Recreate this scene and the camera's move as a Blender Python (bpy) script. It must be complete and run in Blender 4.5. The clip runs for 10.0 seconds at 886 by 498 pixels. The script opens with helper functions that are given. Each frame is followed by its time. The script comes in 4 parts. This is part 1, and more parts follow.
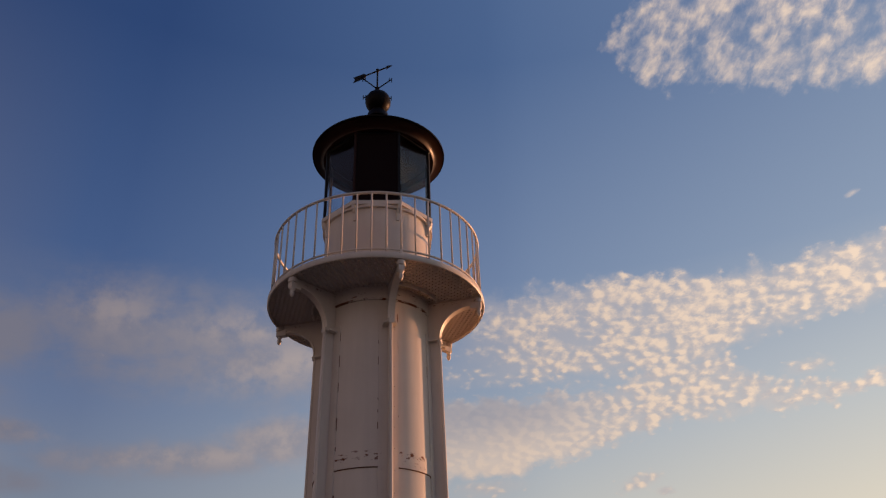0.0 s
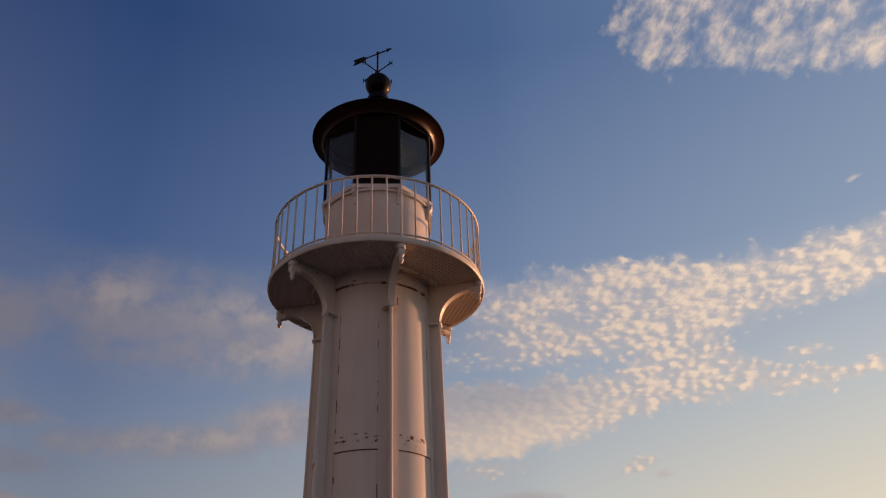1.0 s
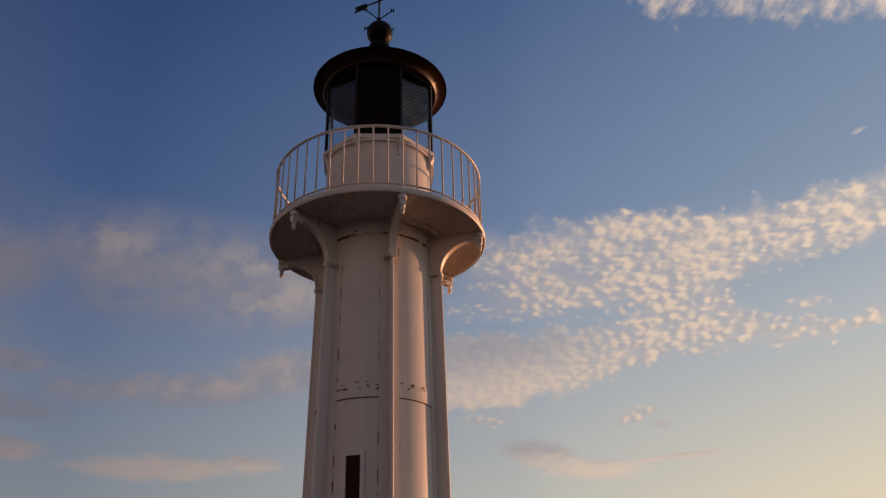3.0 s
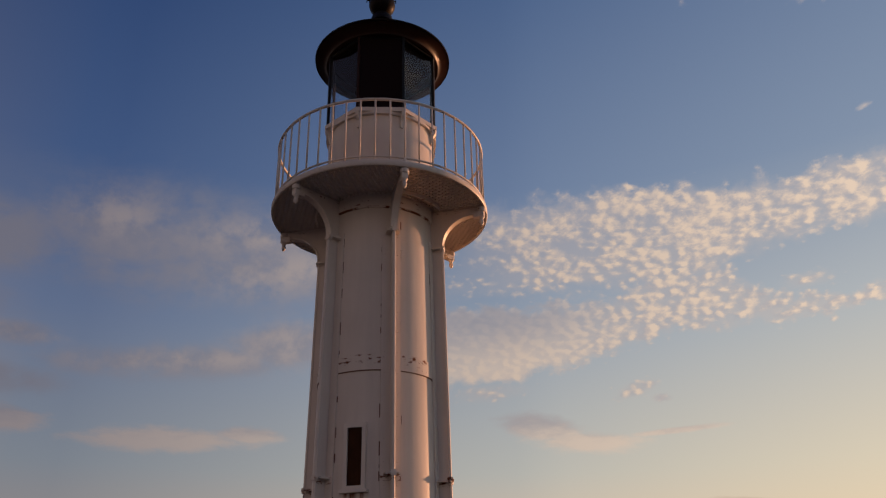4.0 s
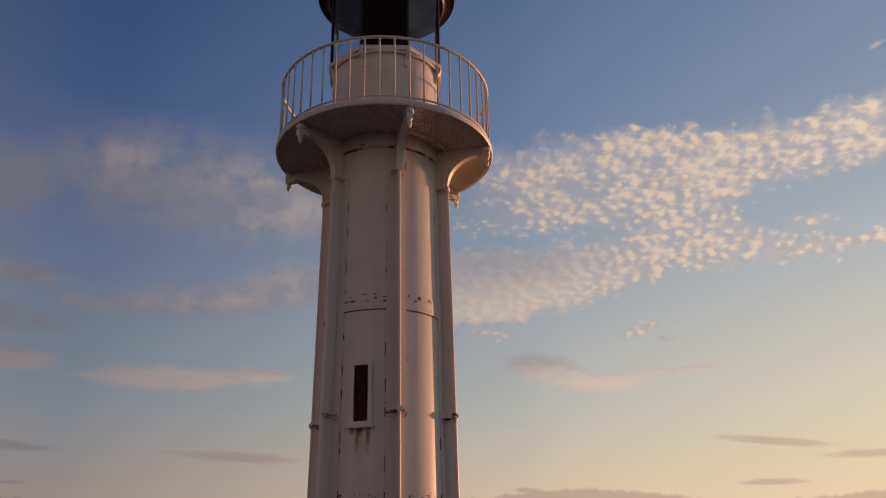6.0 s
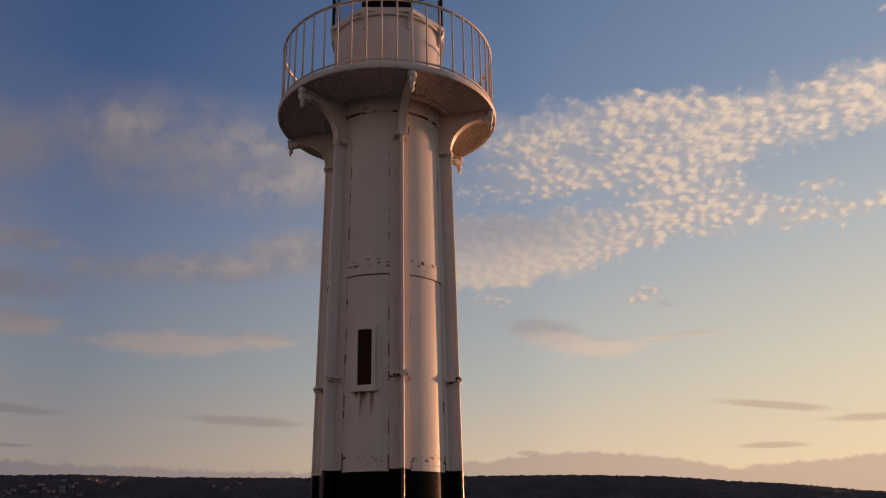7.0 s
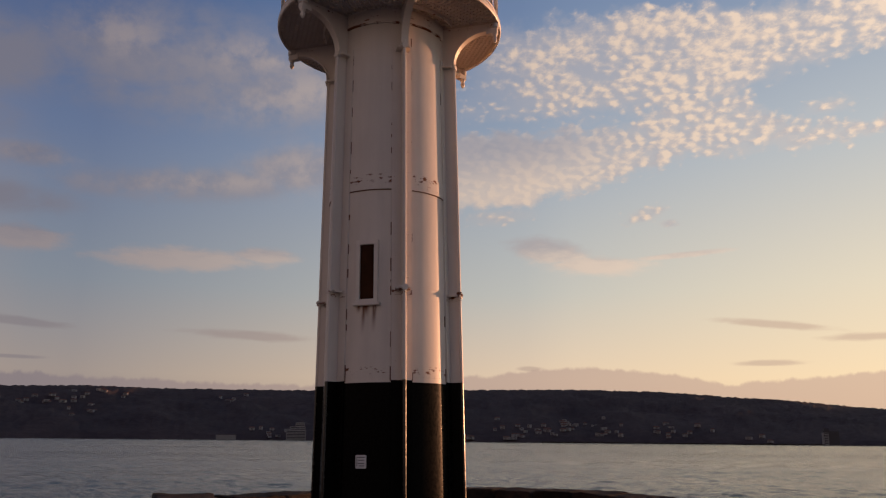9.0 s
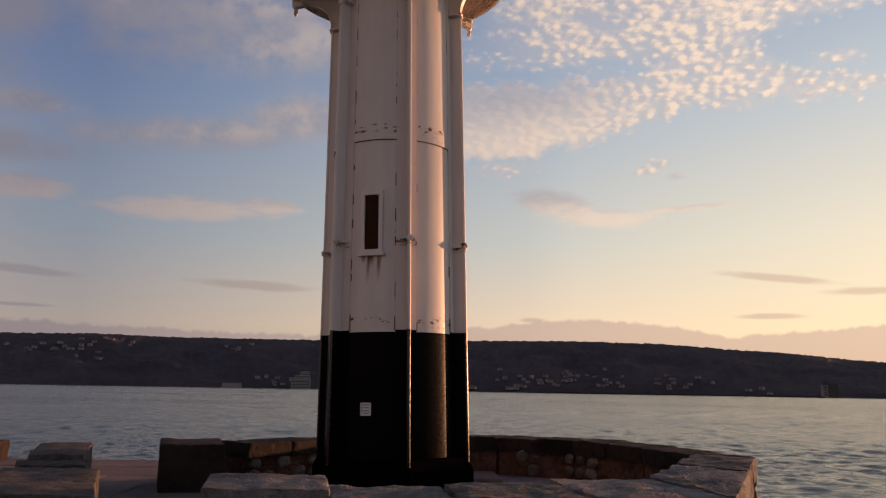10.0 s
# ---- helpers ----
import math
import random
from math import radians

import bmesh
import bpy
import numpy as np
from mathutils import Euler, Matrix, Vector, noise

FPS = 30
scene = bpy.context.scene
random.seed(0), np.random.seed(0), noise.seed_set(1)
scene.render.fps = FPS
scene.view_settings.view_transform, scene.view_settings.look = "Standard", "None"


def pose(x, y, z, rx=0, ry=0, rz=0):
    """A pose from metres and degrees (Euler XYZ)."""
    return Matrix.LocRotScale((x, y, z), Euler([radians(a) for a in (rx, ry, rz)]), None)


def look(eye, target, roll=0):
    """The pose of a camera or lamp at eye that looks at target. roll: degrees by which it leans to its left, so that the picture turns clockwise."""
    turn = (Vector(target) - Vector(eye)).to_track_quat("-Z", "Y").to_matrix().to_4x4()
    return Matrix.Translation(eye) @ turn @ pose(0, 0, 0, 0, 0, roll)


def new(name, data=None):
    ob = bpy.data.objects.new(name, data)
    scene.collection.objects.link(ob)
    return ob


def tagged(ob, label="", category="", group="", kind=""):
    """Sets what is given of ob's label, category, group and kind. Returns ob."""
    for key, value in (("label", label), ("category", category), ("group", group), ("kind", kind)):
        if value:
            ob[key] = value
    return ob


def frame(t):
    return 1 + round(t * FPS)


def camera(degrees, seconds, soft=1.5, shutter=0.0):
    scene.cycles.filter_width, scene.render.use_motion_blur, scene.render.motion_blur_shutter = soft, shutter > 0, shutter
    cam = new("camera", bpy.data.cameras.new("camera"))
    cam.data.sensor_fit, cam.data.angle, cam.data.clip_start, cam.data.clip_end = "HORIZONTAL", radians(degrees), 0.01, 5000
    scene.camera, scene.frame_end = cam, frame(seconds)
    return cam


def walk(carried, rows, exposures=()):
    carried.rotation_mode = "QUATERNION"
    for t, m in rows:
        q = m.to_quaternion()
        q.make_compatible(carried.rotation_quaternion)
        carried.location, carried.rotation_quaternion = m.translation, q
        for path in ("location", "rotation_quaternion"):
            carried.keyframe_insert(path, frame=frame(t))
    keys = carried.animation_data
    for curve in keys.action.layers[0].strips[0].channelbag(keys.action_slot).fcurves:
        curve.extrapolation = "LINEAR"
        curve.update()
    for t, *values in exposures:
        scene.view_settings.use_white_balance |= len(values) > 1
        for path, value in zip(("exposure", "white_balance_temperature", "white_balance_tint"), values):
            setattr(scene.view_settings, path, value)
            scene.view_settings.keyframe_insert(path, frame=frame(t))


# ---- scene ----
# seconds, eye x y z, yaw, pitch, roll
PATH = (
    (0, -0.000, -13.000, 1.700, -4.63, 32.34, -1.06),
    (0.5, -0.003, -13.001, 1.696, -4.64, 31.87, -0.95),
    (1, 0.000, -13.008, 1.692, -4.60, 31.19, -0.90),
    (1.5, 0.006, -13.011, 1.688, -4.55, 30.40, -0.76),
    (2, 0.011, -13.014, 1.686, -4.50, 29.53, -0.70),
    (2.5, 0.013, -13.019, 1.678, -4.44, 28.62, -0.64),
    (4, 0.007, -13.034, 1.666, -4.24, 25.88, -0.19),
    (4.5, 0.007, -13.041, 1.658, -4.11, 24.90, -0.08),
    (5, 0.004, -13.050, 1.649, -4.04, 23.84, -0.02),
    (5.5, 0.001, -13.057, 1.640, -3.99, 22.83, 0.00),
    (7, 0.002, -13.039, 1.623, -3.63, 19.26, 0.02),
    (7.5, 0.005, -13.036, 1.616, -3.61, 18.02, 0.09),
    (8, 0.010, -13.034, 1.605, -3.54, 16.54, 0.20),
    (8.5, 0.013, -13.031, 1.598, -3.45, 15.09, 0.36),
    (9, 0.017, -13.032, 1.589, -3.43, 13.42, 0.54),
    (9.5, 0.016, -13.037, 1.581, -3.35, 11.90, 0.70),
    (10, 0.007, -13.044, 1.576, -3.18, 9.96, 0.97),
)
cam = camera(57.8, 10.0, soft=1.25)
walk(cam, [(t, pose(x, y, z, 90 + pitch, 0, yaw) @ pose(0, 0, 0, 0, 0, 1 * roll)) for t, x, y, z, yaw, pitch, roll in PATH],
     exposures=((0.0, 0.12), (2.5, -0.03), (5.5, -0.10), (7.5, -0.03), (9.0, 0.12), (10.0, 0.32)))

# ---------------------------------------------------------------- light
SUN_AZ, SUN_EL = 60.0, 3.0          # degrees right of +Y, above the horizon
sun_dir = Vector((math.sin(radians(SUN_AZ)) * math.cos(radians(SUN_EL)), math.cos(radians(SUN_AZ)) * math.cos(radians(SUN_EL)), math.sin(radians(SUN_EL))))
sun_data = bpy.data.lights.new("sun", "SUN")
sun_data.energy, sun_data.angle, sun_data.color = 4.9, radians(0.6), (1.0, 0.45, 0.22)
sun = new("sun", sun_data)
sun.matrix_world = look(sun_dir * 60, (0, 0, 0))


class Graph:
    """Small helper to wire shader nodes."""

    def __init__(self, tree):
        self.tree = tree

    def node(self, kind):
        return self.tree.nodes.new(kind)

    def put(self, socket, value):
        if isinstance(value, bpy.types.NodeSocket):
            self.tree.links.new(value, socket)
        elif value is not None:
            socket.default_value = value

    def math(self, op, a, b=None, c=None, clamp=False):
        n = self.node("ShaderNodeMath")
        n.operation, n.use_clamp = op, clamp
        for s, v in zip(n.inputs, (a, b, c)):
            self.put(s, v)
        return n.outputs[0]

    def vmath(self, op, a, b=None):
        n = self.node("ShaderNodeVectorMath")
        n.operation = op
        for s, v in zip(n.inputs, (a, b)):
            self.put(s, v)
        return n.outputs[0]

    def noise(self, vec, scale, detail=4.0, rough=0.55, distort=0.0):
        n = self.node("ShaderNodeTexNoise")
        self.put(n.inputs["Vector"], vec)
        for key, v in (("Scale", scale), ("Detail", detail), ("Roughness", rough), ("Distortion", distort)):
            n.inputs[key].default_value = v
        return n.outputs["Fac"]

    def step(self, value, lo, hi, a=0.0, b=1.0, smooth=True):
        n = self.node("ShaderNodeMapRange")
        n.interpolation_type = "SMOOTHSTEP" if smooth else "LINEAR"
        for s, v in zip(n.inputs[:5], (value, lo, hi, a, b)):
            self.put(s, v)
        return n.outputs[0]

    def mix(self, fac, a, b, blend="MIX"):
        n = self.node("ShaderNodeMix")
        n.data_type, n.blend_type = "RGBA", blend
        self.put(n.inputs[0], fac)
        self.put(n.inputs[6], a if isinstance(a, bpy.types.NodeSocket) else (*a, 1.0))
        self.put(n.inputs[7], b if isinstance(b, bpy.types.NodeSocket) else (*b, 1.0))
        return n.outputs[2]

    def combine(self, x, y, z):
        n = self.node("ShaderNodeCombineXYZ")
        for s, v in zip(n.inputs, (x, y, z)):
            self.put(s, v)
        return n.outputs[0]

    def ramp(self, value, stops):
        n = self.node("ShaderNodeValToRGB")
        el = n.color_ramp.elements
        while len(el) < len(stops):
            el.new(0.5)
        for e, (pos, col) in zip(el, stops):
            e.position, e.color = pos, (*col, 1.0)
        self.put(n.inputs[0], value)
        return n.outputs[0]


world = bpy.data.worlds.new("evening_sky")
scene.world = world
world.use_nodes = True
world.node_tree.nodes.clear()


def build_sky():
    g = Graph(world.node_tree)
    sky = g.node("ShaderNodeTexSky")
    sky.sky_type, sky.sun_disc = "NISHITA", False
    sky.sun_elevation, sky.sun_rotation = radians(SUN_EL), radians(SUN_AZ)
    sky.air_density, sky.dust_density, sky.ozone_density = 1.0, 1.2, 2.5
    co = g.node("ShaderNodeTexCoord").outputs["Generated"]
    xyz = g.node("ShaderNodeSeparateXYZ")
    g.put(xyz.inputs[0], co)
    dx, dy, dz = xyz.outputs
    az = g.math("DEGREES", g.math("ARCTAN2", dx, dy))
    el = g.math("DEGREES", g.math("ARCSINE", dz))

    def patch(caz, cel, raz, rel, turn=0.0, soft=1.0):
        """Soft elliptical field of cloud: centre, half sizes and tilt in degrees."""
        c, s = math.cos(radians(turn)), math.sin(radians(turn))
        a, e = g.math("SUBTRACT", az, caz), g.math("SUBTRACT", el, cel)
        u = g.math("DIVIDE", g.math("ADD", g.math("MULTIPLY", a, c), g.math("MULTIPLY", e, s)), raz)
        v = g.math("DIVIDE", g.math("SUBTRACT", g.math("MULTIPLY", e, c), g.math("MULTIPLY", a, s)), rel)
        d = g.math("ADD", g.math("MULTIPLY", u, u), g.math("MULTIPLY", v, v))
        return g.math("EXPONENT", g.math("MULTIPLY", d, -soft))

    def total(fields):
        acc = fields[0]
        for f in fields[1:]:
            acc = g.math("MAXIMUM", acc, f)
        return acc

    def curve(stops):
        """Height in degrees as a smooth line over the azimuth; stops: (azimuth, height)."""
        pos = g.math("DIVIDE", g.math("ADD", az, 60.0), 140.0, clamp=True)
        line = g.ramp(pos, [((a + 60.0) / 140.0, (h / 60.0,) * 3) for a, h in stops])
        return g.math("MULTIPLY", line, 60.0)

    ragged = g.math("MULTIPLY", g.math("SUBTRACT", g.noise(g.combine(g.math("MULTIPLY", az, 0.8), el, 1.7), 0.55, 4.0, 0.6), 0.5), 3.2)

    def band(lower, upper, soft_low, soft_high):
        """Belt of cloud between two lines, with ragged edges; also gives how far up in the belt one is."""
        lo, hi = curve(lower), curve(upper)
        e = g.math("ADD", el, ragged)
        inside = g.math("MULTIPLY", g.step(g.math("SUBTRACT", e, lo), -soft_low, soft_low), g.step(g.math("SUBTRACT", hi, e), -soft_high, soft_high))
        return inside, g.math("DIVIDE", g.math("SUBTRACT", el, lo), g.math("MAXIMUM", g.math("SUBTRACT", hi, lo), 0.3), clamp=True)

    def flake_texture(da, de):
        """Broken ripples of altocumulus; the shift looks the same texture up a little aside."""
        a, e = g.math("ADD", az, da), g.math("ADD", el, de)
        p = g.combine(g.math("ADD", g.math("MULTIPLY", a, 0.86), g.math("MULTIPLY", e, 0.25)), g.math("SUBTRACT", g.math("MULTIPLY", e, 1.42), g.math("MULTIPLY", a, 0.16)), 0.0)
        shift = g.vmath("MULTIPLY", g.combine(g.noise(p, 0.7, 3.0, 0.6), g.noise(g.vmath("ADD", p, (31.0, 7.0, 0.0)), 0.7, 3.0, 0.6), 0.0), (0.8, 0.8, 0.0))
        q = g.vmath("ADD", p, shift)
        puffs = []
        for scale, smooth in ((0.80, 0.75), (1.50, 0.7)):
            cells = g.node("ShaderNodeTexVoronoi")
            cells.feature = "SMOOTH_F1"
            g.put(cells.inputs["Vector"], q)
            cells.inputs["Scale"].default_value, cells.inputs["Smoothness"].default_value = scale, smooth
            puffs.append(g.math("SUBTRACT", 1.0, g.math("MULTIPLY", cells.outputs["Distance"], 1.15)))
        # large ripples high up, small ones lower down
        puff = g.node("ShaderNodeMix")
        g.put(puff.inputs[0], g.step(el, 22.0, 29.0, 0.75, 0.30))
        g.put(puff.inputs[2], puffs[0])
        g.put(puff.inputs[3], puffs[1])
        fine = g.noise(q, 1.25, 6.0, 0.62)
        return g.math("ADD", g.math("MULTIPLY", puff.outputs[0], 0.68), g.math("MULTIPLY", fine, 0.72))

    tex = flake_texture(0.0, 0.0)
    aside = flake_texture(0.42, 0.10)
    relief = g.step(g.math("SUBTRACT", tex, aside), -0.22, 0.24)
    broad = g.noise(g.combine(g.math("MULTIPLY", az, 0.8), el, 5.0), 0.30, 3.0, 0.55)
    # upper belt, lower belt and single clumps
    upper, upper_pos = band(((2, 21.8), (8, 22.2), (14, 22.2), (20, 22.2), (25, 22.6), (28, 23.8), (32, 24.6), (38, 24.5), (50, 23.5), (62, 22.5)),
                            ((2, 28.2), (8, 28.9), (14, 29.5), (20, 29.3), (25, 28.8), (31, 28.3), (38, 29.0), (50, 28.5), (62, 27.5)), 1.3, 1.1)
    upper = g.math("MULTIPLY", upper, g.math("MULTIPLY", g.step(az, 1.0, 12.0, 0.25, 1.0), g.step(az, 62.0, 76.0, 1.0, 0.0)))
    lower, lower_pos = band(((3, 15.8), (8, 16.2), (13, 16.9), (17, 18.0), (20, 18.9), (24, 19.2), (28, 18.8), (33, 19.1), (40, 19.4), (46, 19.6)),
                            ((3, 21.6), (8, 21.7), (13, 21.8), (17, 22.2), (20, 23.2), (25, 23.4), (27, 21.8), (29, 20.5), (35, 20.3), (46, 20.4)), 0.9, 0.9)
    lower = g.math("MULTIPLY", lower, g.math("MULTIPLY", g.step(az, 1.0, 5.0), g.step(az, 40.0, 47.0, 1.0, 0.0)))
    clumps = g.math("MULTIPLY", total([patch(18.0, 15.5, 1.8, 0.7, 12), patch(19.6, 14.8, 0.8, 0.4), patch(36.7, 31.4, 0.6, 0.25, 15), patch(7.5, 15.6, 3.5, 0.8, 4), patch(30.5, 21.4, 2.0, 0.7)]), 0.85)
    field = total([upper, lower, clumps])
    solid = g.math("MULTIPLY", lower, g.step(az, 10.0, 20.0, 1.0, 0.0))
    cover = g.math("ADD", g.math("ADD", tex, g.math("MULTIPLY", field, 0.60)), g.math("ADD", g.math("MULTIPLY", g.math("SUBTRACT", broad, 0.5), 0.55), g.math("MULTIPLY", solid, 0.12)))
    flakes = g.math("MULTIPLY", g.step(g.math("SUBTRACT", cover, g.step(az, 4.0, 18.0, 0.08, 0.0)), 0.93, 1.42), g.step(field, 0.03, 0.35))
    veil = g.math("MULTIPLY", g.step(g.math("ADD", field, g.math("MULTIPLY", broad, 0.5)), 0.5, 1.4), g.math("ADD", 0.47, g.math("MULTIPLY", solid, 0.38)))
    # high cloud, combed up to the right
    turned = g.combine(g.math("ADD", g.math("MULTIPLY", az, 0.50), g.math("MULTIPLY", el, 0.62)), g.math("SUBTRACT", g.math("MULTIPLY", el, 0.92), g.math("MULTIPLY", az, 0.72)), 9.0)
    comb = g.vmath("ADD", g.vmath("MULTIPLY", turned, (0.75, 1.0, 1.0)), g.vmath("MULTIPLY", g.combine(g.noise(turned, 0.4, 3.0), g.noise(g.vmath("ADD", turned, (13.0, 5.0, 0.0)), 0.4, 3.0), 0.0), (1.5, 1.5, 0.0)))
    high_tex = g.math("ADD", g.math("MULTIPLY", g.noise(comb, 0.62, 6.0, 0.60), 0.8), g.math("MULTIPLY", tex, 0.30))
    high, _ = band(((18, 46.0), (21, 44.4), (24, 41.8), (29, 40.8), (34, 39.2), (42, 37.2), (60, 34.0), (79, 32.0)),
                   ((18, 45.2), (21, 45.5), (25, 48.5), (30, 51.0), (42, 51.0), (60, 48.0), (79, 45.0)), 1.1, 1.4)
    high_cloud = g.math("MULTIPLY", g.step(g.math("ADD", high_tex, g.math("MULTIPLY", high, 0.40)), 0.76, 1.26), g.step(high, 0.05, 0.6))
    # soft sheets on the side away from the sun
    streak = g.combine(g.math("MULTIPLY", az, 0.42), g.math("SUBTRACT", el, g.math("MULTIPLY", az, 0.12)), 2.0)
    soft = g.noise(streak, 0.34, 6.0, 0.58, 0.4)
    mottle = g.noise(g.combine(g.math("MULTIPLY", az, 0.85), el, 4.0), 0.55, 5.0, 0.6)
    sheet = total([patch(-31, 23.2, 10, 3.2, 3), patch(-17, 25.0, 10, 4.2, 2), patch(-7, 25.0, 9, 4.0, 4), patch(-7, 18.7, 5, 1.8, 8), patch(-15, 17.0, 9, 1.3, 5), patch(-25.5, 17.7, 3.0, 0.9, 0),
                   patch(-27, 14.8, 6, 1.2, 0), patch(-33, 19.5, 8, 2.0, 0)])
    sheets = g.math("MULTIPLY", g.step(g.math("ADD", g.math("ADD", soft, g.math("MULTIPLY", mottle, 0.55)), g.math("MULTIPLY", sheet, 0.55)), 0.72, 1.42), g.step(sheet, 0.02, 0.75))
    glow = g.math("MULTIPLY", total([patch(-8, 23.8, 5.0, 1.5, 12), patch(-10, 26.2, 5, 1.2, 8), patch(-20.5, 26.0, 3.0, 1.5, 0), patch(-7, 18.7, 4.0, 1.4, 8), patch(-14, 17.2, 8, 0.7, 5), patch(-25.5, 17.7, 3, 0.6, 0)]), g.step(mottle, 0.36, 0.66))
    # lens shaped bars low in the sky
    wisp = g.noise(g.combine(g.math("MULTIPLY", az, 0.7), g.math("MULTIPLY", el, 3.4), 0.0), 0.6, 5.0, 0.6)
    bars = total([patch(-10.0, 6.95, 4.6, 0.38, -1.5), patch(-24.5, 7.1, 3.4, 0.34, -3), patch(-34, 7.0, 4, 0.3, 0), patch(26.0, 7.65, 4.0, 0.30, -7), patch(31.6, 6.62, 3.0, 0.30, 0),
                  patch(25.4, 5.15, 2.2, 0.24, 0), patch(9.6, 4.95, 1.0, 0.2, 0), patch(-25, 4.9, 2.5, 0.15, 0)])
    bars = g.step(g.math("ADD", bars, g.math("MULTIPLY", wisp, 0.75)), 0.62, 1.2)
    # ragged low clouds
    low_tex = g.noise(g.combine(g.math("MULTIPLY", az, 0.55), g.math("MULTIPLY", el, 1.5), 0.0), 0.75, 6.0, 0.62)
    low_field = total([patch(11.0, 13.2, 3.4, 1.05, -8), patch(14.5, 12.1, 4.2, 0.75, -2), patch(20.5, 12.6, 3.6, 0.25, 3), patch(-15.0, 11.9, 6.5, 0.85, 2), patch(-9.5, 12.5, 3.0, 0.6, 0), patch(-25, 12.4, 3.0, 0.9, 0)])
    low_cloud = g.step(g.math("ADD", low_field, g.math("MULTIPLY", low_tex, 0.9)), 0.70, 1.26)
    # bank along the horizon
    edge = g.math("ADD", curve(((-40, 3.9), (-26, 4.0), (-18, 3.85), (-6, 3.65), (5, 4.35), (8, 4.6), (12, 5.05), (15, 5.0), (20, 4.5), (22.5, 3.85), (25, 4.0), (28.5, 4.2), (33, 4.5), (42, 4.2))),
                  g.math("MULTIPLY", g.math("SUBTRACT", g.noise(g.combine(g.math("MULTIPLY", az, 0.9), g.math("MULTIPLY", el, 0.5), 3.1), 1.1, 5.0, 0.62), 0.5), 0.9))
    bank = g.step(g.math("SUBTRACT", edge, el), -0.08, 0.20)

    # clear sky: towards the sun, across and away from it, from the horizon up
    side = g.math("DIVIDE", g.math("ADD", g.math("MULTIPLY", dx, math.sin(radians(SUN_AZ + 6))), g.math("MULTIPLY", dy, math.cos(radians(SUN_AZ + 6)))),
                  g.math("MAXIMUM", g.math("SQRT", g.math("ADD", g.math("MULTIPLY", dx, dx), g.math("MULTIPLY", dy, dy))), 0.001))
    height = g.math("DIVIDE", el, 60.0, clamp=True)
    behind = g.ramp(height, ((0.0, (0.47, 0.30, 0.22)), (0.10, (0.58, 0.38, 0.28)), (0.25, (0.46, 0.33, 0.27)), (0.45, (0.19, 0.165, 0.19)), (0.75, (0.04, 0.06, 0.14))))
    away = g.ramp(height, ((0.0, (0.28, 0.215, 0.195)), (0.07, (0.345, 0.285, 0.26)), (0.17, (0.225, 0.25, 0.295)), (0.33, (0.13, 0.172, 0.285)), (0.5, (0.058, 0.104, 0.238)), (0.75, (0.026, 0.058, 0.166))))
    across = g.ramp(height, ((0.0, (0.68, 0.47, 0.34)), (0.07, (0.80, 0.60, 0.42)), (0.17, (0.54, 0.525, 0.475)), (0.33, (0.33, 0.385, 0.465)), (0.5, (0.165, 0.23, 0.37)), (0.75, (0.072, 0.128, 0.268))))
    near = g.ramp(height, ((0.0, (0.95, 0.64, 0.36)), (0.07, (1.0, 0.76, 0.47)), (0.17, (0.86, 0.73, 0.53)), (0.33, (0.54, 0.56, 0.56)), (0.5, (0.27, 0.34, 0.46)), (0.75, (0.14, 0.205, 0.35))))
    away = g.mix(g.step(side, -0.6, 0.0, smooth=False), behind, away)
    clear = g.mix(g.step(side, 0.05, 0.60, smooth=False), away, across)
    clear = g.mix(g.step(side, 0.55, 0.92, smooth=False), clear, near)
    base = g.mix(0.9, sky.outputs[0], g.vmath("MULTIPLY", clear, (10.0, 10.0, 10.0)))
    warm = g.step(side, 0.0, 0.95, smooth=False)
    lit = g.mix(warm, (2.9, 2.35, 2.3), (9.4, 7.2, 5.4))
    shade = g.mix(warm, (1.7, 1.8, 2.4), (4.4, 4.2, 4.5))
    grey = g.mix(warm, (1.75, 1.65, 2.0), (4.3, 3.9, 4.0))
    col = g.mix(g.math("MULTIPLY", sheets, 0.80), base, grey)
    col = g.mix(g.math("MULTIPLY", glow, 0.60), col, g.mix(0.75, shade, lit))
    body = g.mix(g.step(lower_pos, 0.15, 0.85), lit, grey)
    col = g.mix(veil, col, g.mix(solid, g.mix(0.40, shade, lit), body))
    bright = g.math("ADD", g.math("MULTIPLY", relief, 0.66), g.math("MULTIPLY", g.step(cover, 1.02, 1.50), 0.44), clamp=True)
    bright = g.math("MULTIPLY", bright, g.math("SUBTRACT", 1.0, g.math("MULTIPLY", solid, g.step(lower_pos, 0.2, 0.9, 0.0, 0.75))))
    flakes = g.math("MULTIPLY", flakes, g.math("SUBTRACT", 0.88, g.math("MULTIPLY", solid, 0.45)))
    col = g.mix(flakes, col, g.mix(bright, shade, lit))
    col = g.mix(g.math("MULTIPLY", high_cloud, 0.80), col, g.mix(g.step(high_tex, 0.44, 0.84), shade, lit))
    low_lit = g.step(g.math("SUBTRACT", el, g.math("MULTIPLY", low_tex, 2.5)), 10.6, 12.6, 1.0, 0.15)
    col = g.mix(g.math("MULTIPLY", low_cloud, 0.80), col, g.mix(low_lit, grey, g.mix(0.9, shade, lit)))
    col = g.mix(g.math("MULTIPLY", bars, 0.62), col, g.mix(warm, (2.0, 1.75, 1.9), (6.0, 4.2, 3.1)))
    col = g.mix(g.math("MULTIPLY", bank, 0.66), col, g.mix(warm, (1.9, 1.6, 1.85), (5.9, 3.9, 3.0)))
    bg = g.node("ShaderNodeBackground")
